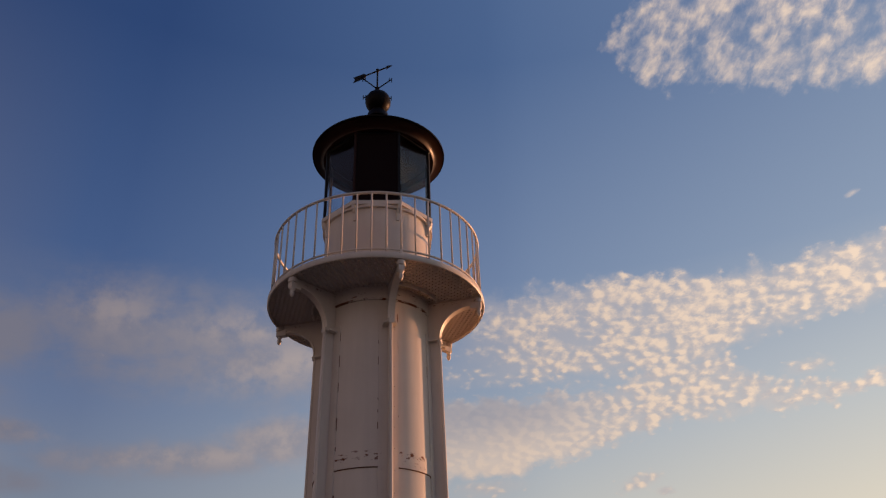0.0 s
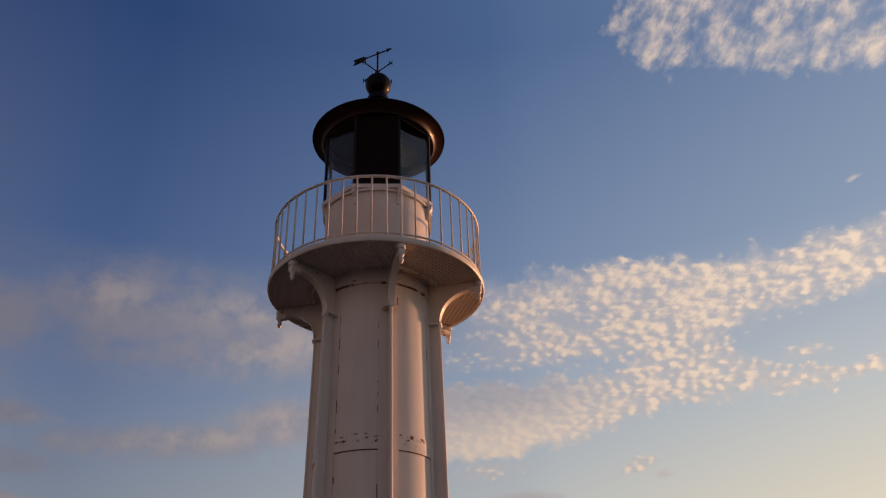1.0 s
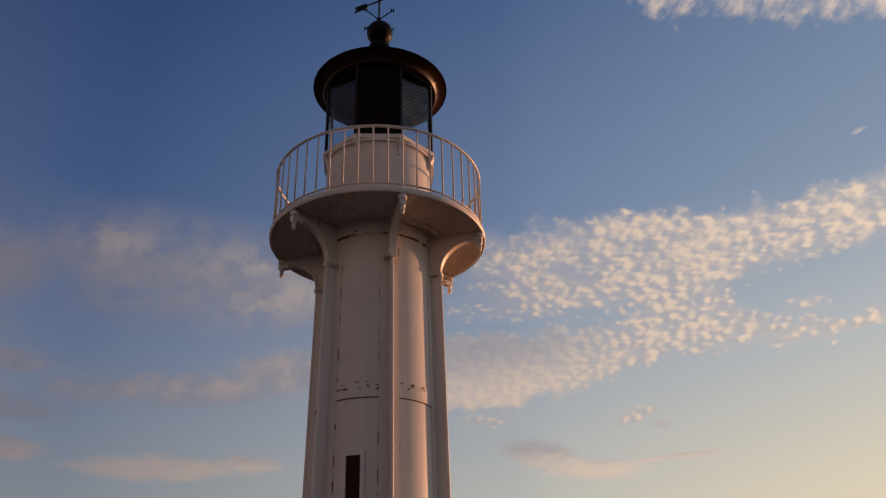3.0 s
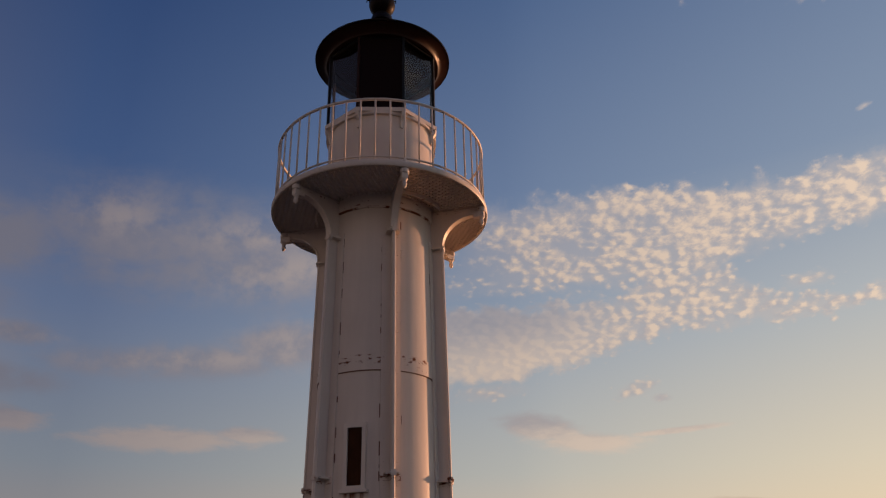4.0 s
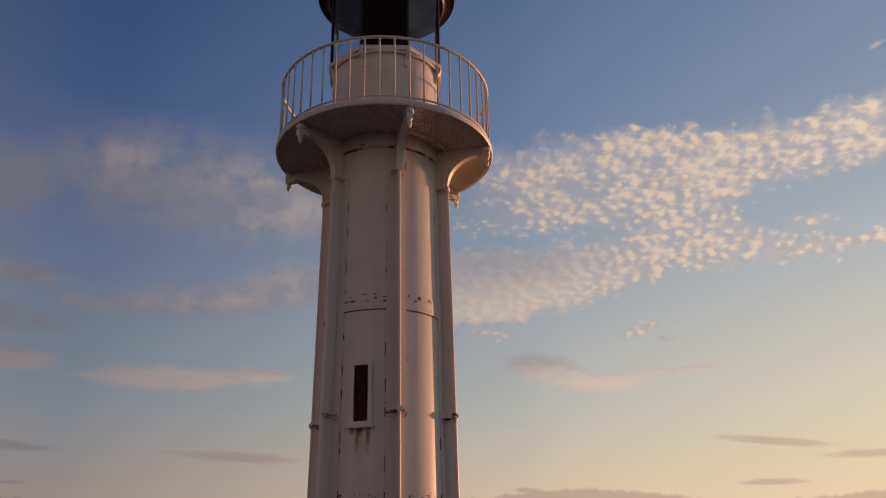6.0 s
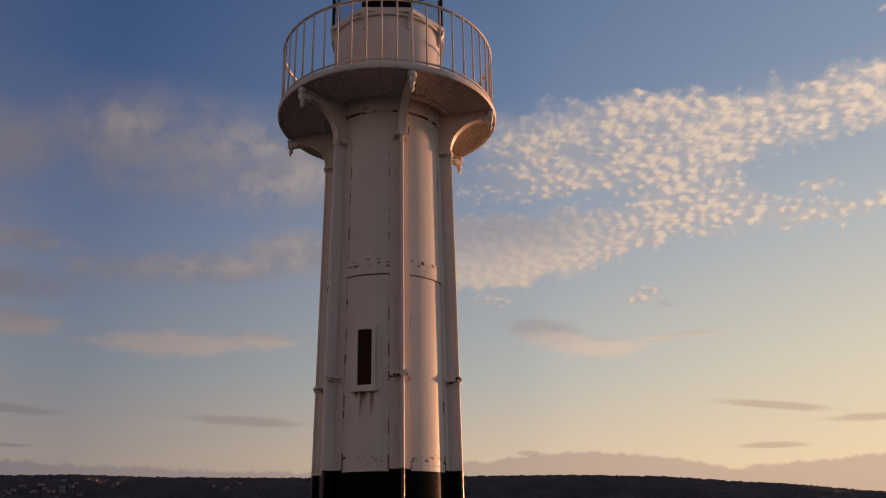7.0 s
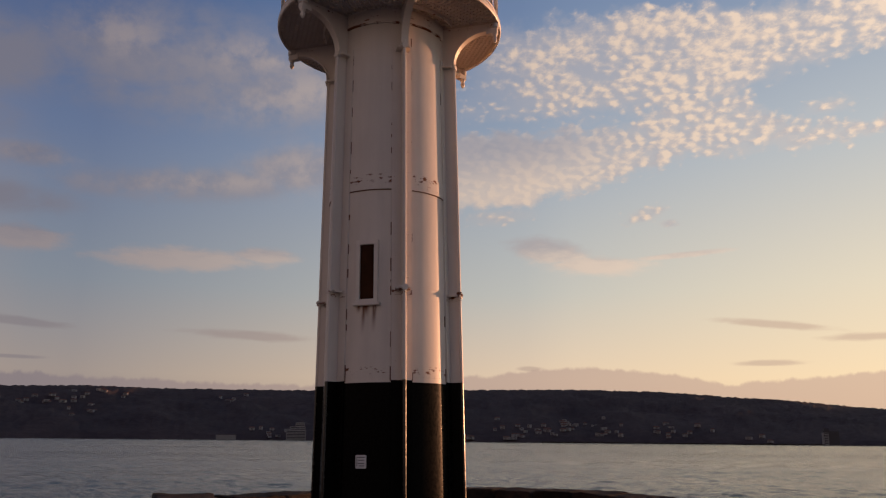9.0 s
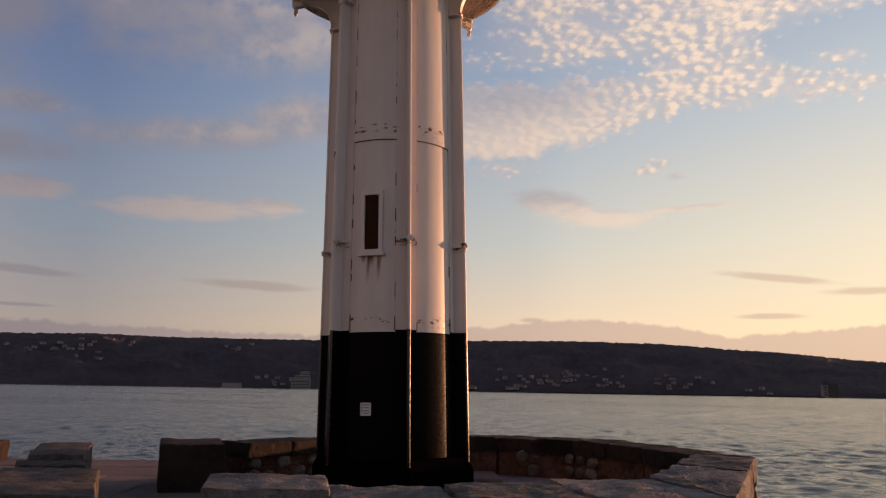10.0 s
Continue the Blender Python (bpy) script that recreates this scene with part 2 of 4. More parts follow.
    g.put(bg.inputs[0], col)
    bg.inputs[1].default_value = 0.1
    out = g.node("ShaderNodeOutputWorld")
    g.tree.links.new(bg.outputs[0], out.inputs[0])


build_sky()


# ---------------------------------------------------------------- materials
def material(name, rough=0.6, metal=0.0, spec=0.5):
    m = bpy.data.materials.new(name)
    m.use_nodes = True
    g = Graph(m.node_tree)
    b = m.node_tree.nodes["Principled BSDF"]
    b.inputs["Roughness"].default_value, b.inputs["Metallic"].default_value = rough, metal
    b.inputs["Specular IOR Level"].default_value = spec
    co = g.node("ShaderNodeTexCoord").outputs["Object"]
    return m, g, b, co


def bump(g, b, height, strength, distance):
    n = g.node("ShaderNodeBump")
    n.inputs["Strength"].default_value, n.inputs["Distance"].default_value = strength, distance
    g.put(n.inputs["Height"], height)
    g.put(b.inputs["Normal"], n.outputs[0])


def paint_material(name, colour, rust_amount, rough=0.45, seams=(), spec=0.5, streaks=()):
    """Old oil paint on iron: faint patches, rust specks and rust that runs along riveted seams."""
    m, g, b, co = material(name, rough, 0.0, spec)
    big, small = g.noise(co, 1.1, 4.0), g.noise(co, 22.0, 5.0, 0.65)
    tall = g.noise(g.vmath("MULTIPLY", co, (7.0, 7.0, 0.5)), 1.0, 4.0)
    dirt = g.step(g.math("ADD", g.math("MULTIPLY", big, 0.5), g.math("MULTIPLY", tall, 0.5)), 0.35, 0.7)
    col = g.mix(g.math("MULTIPLY", dirt, 0.5), colour, [c * 0.78 for c in colour])
    xyz = g.node("ShaderNodeSeparateXYZ")
    g.put(xyz.inputs[0], co)
    z = xyz.outputs[2]
    specks = g.step(g.noise(co, 9.0, 6.0, 0.7), 0.71 - 0.05 * rust_amount, 0.77)
    rust = g.math("MULTIPLY", specks, 0.7)
    for level, spread, bias in seams:
        near = g.step(g.math("ABSOLUTE", g.math("SUBTRACT", z, level)), spread * 0.5, spread, 1.0, 0.0)
        spot = g.step(g.noise(g.vmath("MULTIPLY", co, (7.0, 7.0, 16.0)), 1.0, 5.0, 0.65), bias, bias + 0.07)
        rust = g.math("MAXIMUM", rust, g.math("MULTIPLY", near, spot))
    for x0, top, length, width in streaks:
        x = g.math("ABSOLUTE", g.math("SUBTRACT", g.math("ADD", xyz.outputs[0], g.math("MULTIPLY", g.math("SUBTRACT", z, top), -0.05)), x0))
        run = g.math("MULTIPLY", g.step(x, 0.0, width, 1.0, 0.0), g.step(g.math("SUBTRACT", top, z), 0.0, length, 1.0, 0.0))
        run = g.math("MULTIPLY", run, g.math("MULTIPLY", g.step(z, top, top + 0.01, 1.0, 0.0), g.step(xyz.outputs[1], -0.3, -0.2, 1.0, 0.0)))
        rust = g.math("MAXIMUM", rust, g.math("MULTIPLY", run, g.step(g.noise(g.vmath("MULTIPLY", co, (40.0, 40.0, 3.0)), 1.0, 4.0), 0.2, 0.45)))
    rust_col = g.mix(g.noise(co, 30.0, 3.0), (0.055, 0.018, 0.008), (0.26, 0.080, 0.026))
    g.put(b.inputs["Base Color"], g.mix(rust, col, rust_col))
    g.put(b.inputs["Roughness"], g.math("ADD", g.math("MULTIPLY", rust, 0.4), g.step(small, 0.3, 0.7, rough - 0.06, rough + 0.1)))
    bump(g, b, g.math("ADD", g.math("MULTIPLY", big, 1.0), g.math("ADD", g.math("MULTIPLY", small, 0.12), g.math("MULTIPLY", rust, -0.1))), 0.35, 0.012)
    return m


def metal_material(name, colour, rough, metal=0.0, spec=0.4, relief=0.2):
    m, g, b, co = material(name, rough, metal, spec)
    n = g.noise(co, 6.0, 5.0)
    g.put(b.inputs["Base Color"], g.mix(n, colour, [c * 1.9 for c in colour]))
    g.put(b.inputs["Roughness"], g.step(n, 0.3, 0.7, rough - 0.08, rough + 0.12))
    bump(g, b, g.noise(co, 40.0, 4.0), relief, 0.004)
    return m


def stone_material(name, dark, light, scale=1.0, pitted=0.6, tone=True):
    """Weathered limestone: stains, pits and a tone of its own for every piece."""
    m, g, b, co = material(name, 0.92, 0.0, 0.25)
    place = g.node("ShaderNodeNewGeometry").outputs["Position"]
    broad, mid, grain = g.noise(place, 1.6 * scale, 5.0), g.noise(place, 7.0 * scale, 6.0, 0.65), g.noise(place, 60.0 * scale, 4.0, 0.7)
    vor = g.node("ShaderNodeTexVoronoi")
    g.put(vor.inputs["Vector"], place)
    vor.inputs["Scale"].default_value = 13.0 * scale
    pits = g.step(vor.outputs["Distance"], 0.05, 0.35)
    t = g.math("ADD", g.math("MULTIPLY", broad, 0.5), g.math("MULTIPLY", mid, 0.5))
    col = g.ramp(t, ((0.38, dark), (0.60, light)))
    if tone:
        r = g.node("ShaderNodeObjectInfo").outputs["Random"]
        col = g.mix(0.45, col, g.mix(r, dark, light))
    col = g.mix(g.step(grain, 0.45, 0.75, 0.0, 0.4), col, [c * 0.45 for c in dark])
    g.put(b.inputs["Base Color"], col)
    h = g.math("ADD", g.math("MULTIPLY", mid, 1.0), g.math("ADD", g.math("MULTIPLY", grain, 0.25), g.math("MULTIPLY", pits, 0.3 * pitted)))
    bump(g, b, h, 1.0, 0.08)
    return m


WHITE = paint_material("white_oil_paint_on_iron", (0.70, 0.63, 0.56), 0.2, 0.42, ((5.60, 0.10, 0.535), (2.60, 0.07, 0.54), (8.31, 0.022, 0.44), (8.42, 0.10, 0.585)),
                       streaks=((-0.36, 3.58, 0.50, 0.045), (-0.33, 3.58, 0.22, 0.08), (-0.20, 3.58, 0.48, 0.05), (-0.44, 3.58, 0.14, 0.05)))
WHITE_TRIM = paint_material("white_painted_ironwork", (0.70, 0.63, 0.56), 0.15, 0.45, ((3.78, 0.06, 0.52), (8.50, 0.03, 0.56), (8.66, 0.05, 0.60)))
GRATING = paint_material("stained_iron_grating", (0.52, 0.45, 0.38), 0.3, 0.6)
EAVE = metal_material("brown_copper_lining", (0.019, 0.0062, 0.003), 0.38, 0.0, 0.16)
BLACK = paint_material("black_paint_on_iron", (0.0035, 0.003, 0.003), 0.0, 0.28, spec=0.028)
BLACK_MATT = paint_material("matt_black_paint", (0.003, 0.0026, 0.0026), 0.0, 0.8, spec=0.0)
BLACK_GLOSS = paint_material("thick_glossy_black_paint", (0.0035, 0.003, 0.003), 0.0, 0.2, spec=0.5)
ROOF = metal_material("dark_oxidised_roof_metal", (0.006, 0.004, 0.0035), 0.45, 0.0, 0.08)
IRON = metal_material("black_wrought_iron", (0.006, 0.006, 0.007), 0.5, 0.0, 0.2)
RUST = metal_material("brown_rust", (0.095, 0.036, 0.017), 0.9)
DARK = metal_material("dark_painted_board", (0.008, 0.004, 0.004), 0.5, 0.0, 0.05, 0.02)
PLATE = metal_material("white_enamel_plate", (0.42, 0.42, 0.43), 0.4)
INK = metal_material("grey_print", (0.12, 0.12, 0.13), 0.5)
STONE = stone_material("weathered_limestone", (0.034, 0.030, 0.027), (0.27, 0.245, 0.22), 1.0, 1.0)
BLOCK_STONE = stone_material("brown_weathered_block", (0.020, 0.016, 0.013), (0.19, 0.155, 0.13), 1.4, 1.2)
RUBBLE = stone_material("rubble_stone", (0.09, 0.070, 0.055), (0.27, 0.225, 0.185), 1.6)
# Weathered stone darkened further: shade of pillar and far capping put into the colour.
DARK_STONE = stone_material("shaded_weathered_stone", (0.008, 0.005, 0.004), (0.044, 0.029, 0.022), 1.0, 0.4)
MORTAR = stone_material("dark_mortar_and_soil", (0.05, 0.026, 0.018), (0.17, 0.088, 0.06), 1.5, 1.0, False)
DECK = stone_material("worn_pier_slab", (0.15, 0.10, 0.082), (0.25, 0.18, 0.145), 0.7, 0.2)
QUAY = stone_material("quay_concrete", (0.10, 0.09, 0.08), (0.24, 0.21, 0.19), 0.5, 0.3, False)
HOUSE_WALL = metal_material("pale_render", (0.18, 0.17, 0.165), 0.9)
HOUSE_ROOF = metal_material("red_brown_roof_tile", (0.09, 0.045, 0.035), 0.9)
HOUSE_DARK = metal_material("dark_window_glass", (0.015, 0.016, 0.02), 0.2)
BLOCK_DARK = metal_material("dark_tower_cladding", (0.045, 0.040, 0.042), 0.6)


def glass_material(name, tint):
    m = bpy.data.materials.new(name)
    m.use_nodes = True
    g = Graph(m.node_tree)
    m.node_tree.nodes.remove(m.node_tree.nodes["Principled BSDF"])
    lw = g.node("ShaderNodeLayerWeight")
    gloss = g.math("ADD", 0.03, g.math("MULTIPLY", g.math("POWER", lw.outputs["Facing"], 5.0), 0.8))
    clear, shine = g.node("ShaderNodeBsdfTransparent"), g.node("ShaderNodeBsdfGlossy")
    clear.inputs["Color"].default_value, shine.inputs["Roughness"].default_value = (*tint, 1.0), 0.03
    mixer = g.node("ShaderNodeMixShader")
    g.put(mixer.inputs[0], gloss)
    g.put(mixer.inputs[1], clear.outputs[0])
    g.put(mixer.inputs[2], shine.outputs[0])
    g.put(m.node_tree.nodes["Material Output"].inputs[0], mixer.outputs[0])
    return m


GLASS = glass_material("lantern_glass", (0.90, 0.92, 0.94))


def sea_material():
    m, g, b, co = material("evening_sea", 0.12, 0.0, 0.5)
    place = g.node("ShaderNodeNewGeometry").outputs["Position"]
    flat = g.vmath("MULTIPLY", place, (1.0, 0.75, 0.0))
    chop = g.math("ADD", g.noise(flat, 0.8, 3.0, 0.6, 0.5), g.math("ADD", g.math("MULTIPLY", g.noise(flat, 2.2, 3.0, 0.6, 0.3), 0.40), g.math("MULTIPLY", g.noise(flat, 5.0, 3.0, 0.65), 0.34)))
    swell = g.noise(flat, 0.16, 3.0, 0.5)
    patch = g.noise(g.vmath("MULTIPLY", place, (0.004, 0.016, 0.0)), 1.0, 4.0)
    g.put(b.inputs["Base Color"], g.mix(patch, (0.018, 0.026, 0.029), (0.034, 0.043, 0.045)))
    g.put(b.inputs["Roughness"], g.step(patch, 0.3, 0.7, 0.10, 0.2))
    b.inputs["IOR"].default_value = 1.33
    bump(g, b, g.math("ADD", chop, g.math("MULTIPLY", swell, 1.0)), 1.0, 0.21)
    return m


def hill_material():
    m, g, b, co = material("wooded_hillside", 0.95, 0.0, 0.1)
    place = g.node("ShaderNodeNewGeometry").outputs["Position"]
    broad, trees = g.noise(place, 0.006, 5.0, 0.6), g.noise(place, 0.05, 5.0, 0.7)
    col = g.ramp(g.math("ADD", g.math("MULTIPLY", broad, 0.5), g.math("MULTIPLY", trees, 0.5)), ((0.35, (0.046, 0.034, 0.036)), (0.7, (0.096, 0.070, 0.066))))
    g.put(b.inputs["Base Color"], col)
    bump(g, b, trees, 0.8, 9.0)
    return m


SEA, HILL = sea_material(), hill_material()


# ---------------------------------------------------------------- mesh helpers
def mesh(name, verts, faces, mat, smooth=False):
    me = bpy.data.meshes.new(name)
    me.from_pydata([tuple(v) for v in verts], [], faces)
    bm = bmesh.new()
    bm.from_mesh(me)
    bmesh.ops.recalc_face_normals(bm, faces=bm.faces)
    bm.to_mesh(me)
    bm.free()
    me.materials.append(mat)
    if smooth:
        me.polygons.foreach_set("use_smooth", [True] * len(me.polygons))
    return me


def part(name, data, parent, label=""):
    ob = new(name, data)
    ob.parent = parent
    return tagged(ob, label)


class Shape:
    """Collects vertices and faces of one part."""

    def __init__(self):
        self.v, self.f = [], []

    def add(self, verts, faces, m=None):
        n = len(self.v)
        self.v += [tuple(m @ Vector(p)) for p in verts] if m else [tuple(p) for p in verts]
        self.f += [tuple(i + n for i in f) for f in faces]
        return self

    def box(self, lo, hi, m=None):
        (a, b, c), (d, e, f) = lo, hi
        return self.add([(a, b, c), (d, b, c), (d, e, c), (a, e, c), (a, b, f), (d, b, f), (d, e, f), (a, e, f)],
                        [(0, 3, 2, 1), (4, 5, 6, 7), (0, 1, 5, 4), (1, 2, 6, 5), (2, 3, 7, 6), (3, 0, 4, 7)], m)

    def tube(self, points, radius, sides=8, closed=False):
        pts = [Vector(p) for p in points]
        n, rings = len(pts), []
        for i, p in enumerate(pts):
            a = pts[(i - 1) % n] if closed or i else p
            b = pts[(i + 1) % n] if closed or i < n - 1 else p
            d = (b - a).normalized()
            up = Vector((0, 0, 1)) if abs(d.z) < 0.95 else Vector((1, 0, 0))
            u = d.cross(up).normalized()
            w = u.cross(d)
            rings.append([p + u * radius * math.cos(k * math.tau / sides) + w * radius * math.sin(k * math.tau / sides) for k in range(sides)])
        faces = []
        for i in range(n if closed else n - 1):
            j = (i + 1) % n
            faces += [(i * sides + k, i * sides + (k + 1) % sides, j * sides + (k + 1) % sides, j * sides + k) for k in range(sides)]
        if not closed:
            faces += [tuple(range(sides)), tuple((n - 1) * sides + k for k in range(sides))]
        return self.add([p for r in rings for p in r], faces)

    def lathe(self, profile, seg=48, start=0.0, end=360.0, m=None):
        """profile: (radius, z) points, a closed outline, turned from start to end (degrees, 0 towards -Y, to the right)."""
        full = abs(end - start) >= 360
        steps = seg if full else seg + 1
        n = len(profile)
        verts = []
        for i in range(steps):
            a = radians(start + (end - start) * i / seg)
            verts += [(r * math.sin(a), -r * math.cos(a), z) for r, z in profile]
        faces = []
        for i in range(seg):
            j = (i + 1) % steps
            faces += [(i * n + k, i * n + (k + 1) % n, j * n + (k + 1) % n, j * n + k) for k in range(n)]
        if not full:
            faces += [tuple(range(n)), tuple((steps - 1) * n + k for k in range(n))]
        return self.add(verts, faces, m)

    def prism(self, outline, low, high, m=None):
        """outline: (a, b) points, extruded from low to high along the third axis."""
        n = len(outline)
        return self.add([(a, b, low) for a, b in outline] + [(a, b, high) for a, b in outline],
                        [tuple(range(n)), tuple(range(n, 2 * n))] + [(k, (k + 1) % n, n + (k + 1) % n, n + k) for k in range(n)], m)

    def done(self, name, mat, smooth=False):
        return mesh(name, self.v, self.f, mat, smooth)


def on_radius(az):
    """Frame whose x points outwards at az (0 towards -Y, growing to the right), y along the wall, z up."""
    a = radians(az)
    m = Matrix(((math.sin(a), math.cos(a), 0, 0), (-math.cos(a), math.sin(a), 0, 0), (0, 0, 1, 0), (0, 0, 0, 1)))
    return m


def flat_smooth(me, angle=35):
    """Smooth faces, but with sharp edges kept."""
    bm = bmesh.new()
    bm.from_mesh(me)
    for f in bm.faces:
        f.smooth = True
    for e in bm.edges:
        if len(e.link_faces) == 2 and e.calc_face_angle() > radians(angle):
            e.smooth = False
    bm.to_mesh(me)
    bm.free()
    return me


# ---------------------------------------------------------------- the large structure
SEA_LEVEL = -2.0


def build_sea():
    """One sheet round the pier: fine rings near it that carry the chop, wide ones out to the horizon."""
    rings = [0.3, 4.0, 10.0] + [16.0 + 0.17 * k for k in range(260)]
    while rings[-1] < 4700:
        rings.append(rings[-1] * (1.0045 if rings[-1] < 350 else 1.03))
    turns = [-180.0 + 5 * k for k in range(26)] + [-50.0 + 0.22 * k for k in range(455)] + [50.1 + 4.33 * k for k in range(31)]
    r, a = np.meshgrid(np.array(rings), np.radians(np.array(turns)), indexing="ij")
    x, y = r * np.sin(a), -13 + r * np.cos(a)
    z = np.zeros_like(x)
    rng = np.random.RandomState(4)
    cell = np.maximum(np.gradient(np.array(rings))[:, None], r * math.radians(0.22))
    for _ in range(110):
        wave = 0.42 * (4.0 / 0.42) ** rng.rand()
        way = math.radians(60) + rng.randn() * 0.75
        k = math.tau / wave
        gain = np.clip((wave / cell - 2.5) / 2.5, 0, 1)
        z += gain * 0.0046 * wave ** 0.4 * np.sin(k * (x * math.sin(way) + y * math.cos(way)) + rng.rand() * math.tau)
    nr, na = x.shape
    me = bpy.data.meshes.new("water")
    i, j = np.meshgrid(np.arange(nr - 1), np.arange(na - 1), indexing="ij")
    base = (i * na + j).ravel()
    quads = np.stack([base, base + 1, base + na + 1, base + na], 1)[:, ::-1]
    me.vertices.add(nr * na)
    me.vertices.foreach_set("co", np.stack([x, y, z + SEA_LEVEL], -1).ravel().astype(np.float32))
    me.loops.add(quads.size)
    me.loops.foreach_set("vertex_index", quads.ravel().astype(np.int32))
    me.polygons.add(len(quads))
    me.polygons.foreach_set("loop_start", np.arange(0, quads.size, 4, dtype=np.int32))
    me.polygons.foreach_set("loop_total", np.full(len(quads), 4, dtype=np.int32))
    me.polygons.foreach_set("use_smooth", np.ones(len(quads), dtype=bool))
    me.update(calc_edges=True)
    me.materials.append(SEA)
    tagged(new("water", me), "grey-blue evening sea with small choppy waves", "water", kind="structure")


HILL_TOPS = ((-60, 2.7), (-26, 3.05), (-20, 3.25), (-15.5, 3.2), (-5.6, 3.28), (5, 3.46), (12, 3.5), (17.7, 3.36), (24.9, 2.83), (31.8, 2.16), (40, 1.4), (60, 0.9))


def hill_top(az):
    for (a, h), (b, k) in zip(HILL_TOPS, HILL_TOPS[1:]):
        if a <= az <= b:
            t = (az - a) / (b - a)
            t = t * t * (3 - 2 * t) * 0.5 + t * 0.5
            return h + (k - h) * t
    return 0.9


SHORE, RIDGE = 2300.0, 3300.0


def hill_height(az, t):
    """Height of the slope at az, from the shore (t = 0) to the ridge (t = 1)."""
    top = math.tan(radians(hill_top(az))) * RIDGE
    rough = noise.fractal(Vector((az * 0.28, t * 3.2, 2.0)), 0.9, 2.0, 4) * 0.13
    rise = t ** 0.85
    fuzz = noise.noise(Vector((az * 9.0, t * 25, 7))) * 4.0 + noise.noise(Vector((az * 26.0, t * 40, 3))) * 4.5
    return SEA_LEVEL + 2.5 * (1 if t > 0 else -1) + (top - SEA_LEVEL) * min(1.0, max(0.0, rise + rough * math.sin(t * math.pi))) + fuzz * min(1, t * 8)


def build_hills():
    verts, faces, nt = [], [], 26
    azs = [-58 + i * 0.16 for i in range(int(116 / 0.16))]
    for az in azs:
        for k in range(nt + 3):
            t = min(1.0, k / nt)
            d = SHORE + (RIDGE - SHORE) * t + max(0, k - nt) * 300
            h = hill_height(az, t) - max(0, k - nt) * 70
            verts.append((d * math.sin(radians(az)), -13 + d * math.cos(radians(az)), h))
    n = nt + 3
    for i in range(len(azs) - 1):
        faces += [(i * n + k, (i + 1) * n + k, (i + 1) * n + k + 1, i * n + k + 1) for k in range(n - 1)]
    tagged(new("hill_backdrop", mesh("hill", verts, faces, HILL, True)), "dark wooded hillside along the far shore", "hill", kind="structure")


def build_far_house(w, d, h, az, t, roofed, floors):
    """A small house on the hill, seen from far off."""
    dist = SHORE + (RIDGE - SHORE) * t
    base = hill_height(az, t) - 1.0
    root = new("house")
    root.matrix_world = pose(dist * math.sin(radians(az)), -13 + dist * math.cos(radians(az)), base, 0, 0, random.uniform(-35, 35) - az)
    s = Shape().box((-w / 2, -d / 2, 0), (w / 2, d / 2, h))
    part("wall", s.done("wall", HOUSE_WALL), root)
    if roofed:
        r = Shape().add([(-w * .55, -d * .58, h), (w * .55, -d * .58, h), (w * .55, d * .58, h), (-w * .55, d * .58, h), (-w * .5, 0, h + d * .32), (w * .5, 0, h + d * .32)],
                        [(0, 1, 2, 3), (0, 1, 5, 4), (2, 3, 4, 5), (1, 2, 5), (3, 0, 4)])
        part("roof", r.done("roof", HOUSE_ROOF), root)
    else:
        part("roof", Shape().box((-w * .52, -d * .52, h), (w * .52, d * .52, h + 0.8)).done("roof", HOUSE_WALL), root)
    for f in range(floors):
        z = (f + 0.3) * h / floors
        part("window", Shape().box((-w * 0.28, -d / 2 - 0.15, z), (w * 0.22, -d / 2 + 0.05, z + 0.32 * h / floors)).done("window", HOUSE_DARK), root)
    return tagged(root, "pale rendered house among trees on the far hillside", "house", "houses on the far shore")


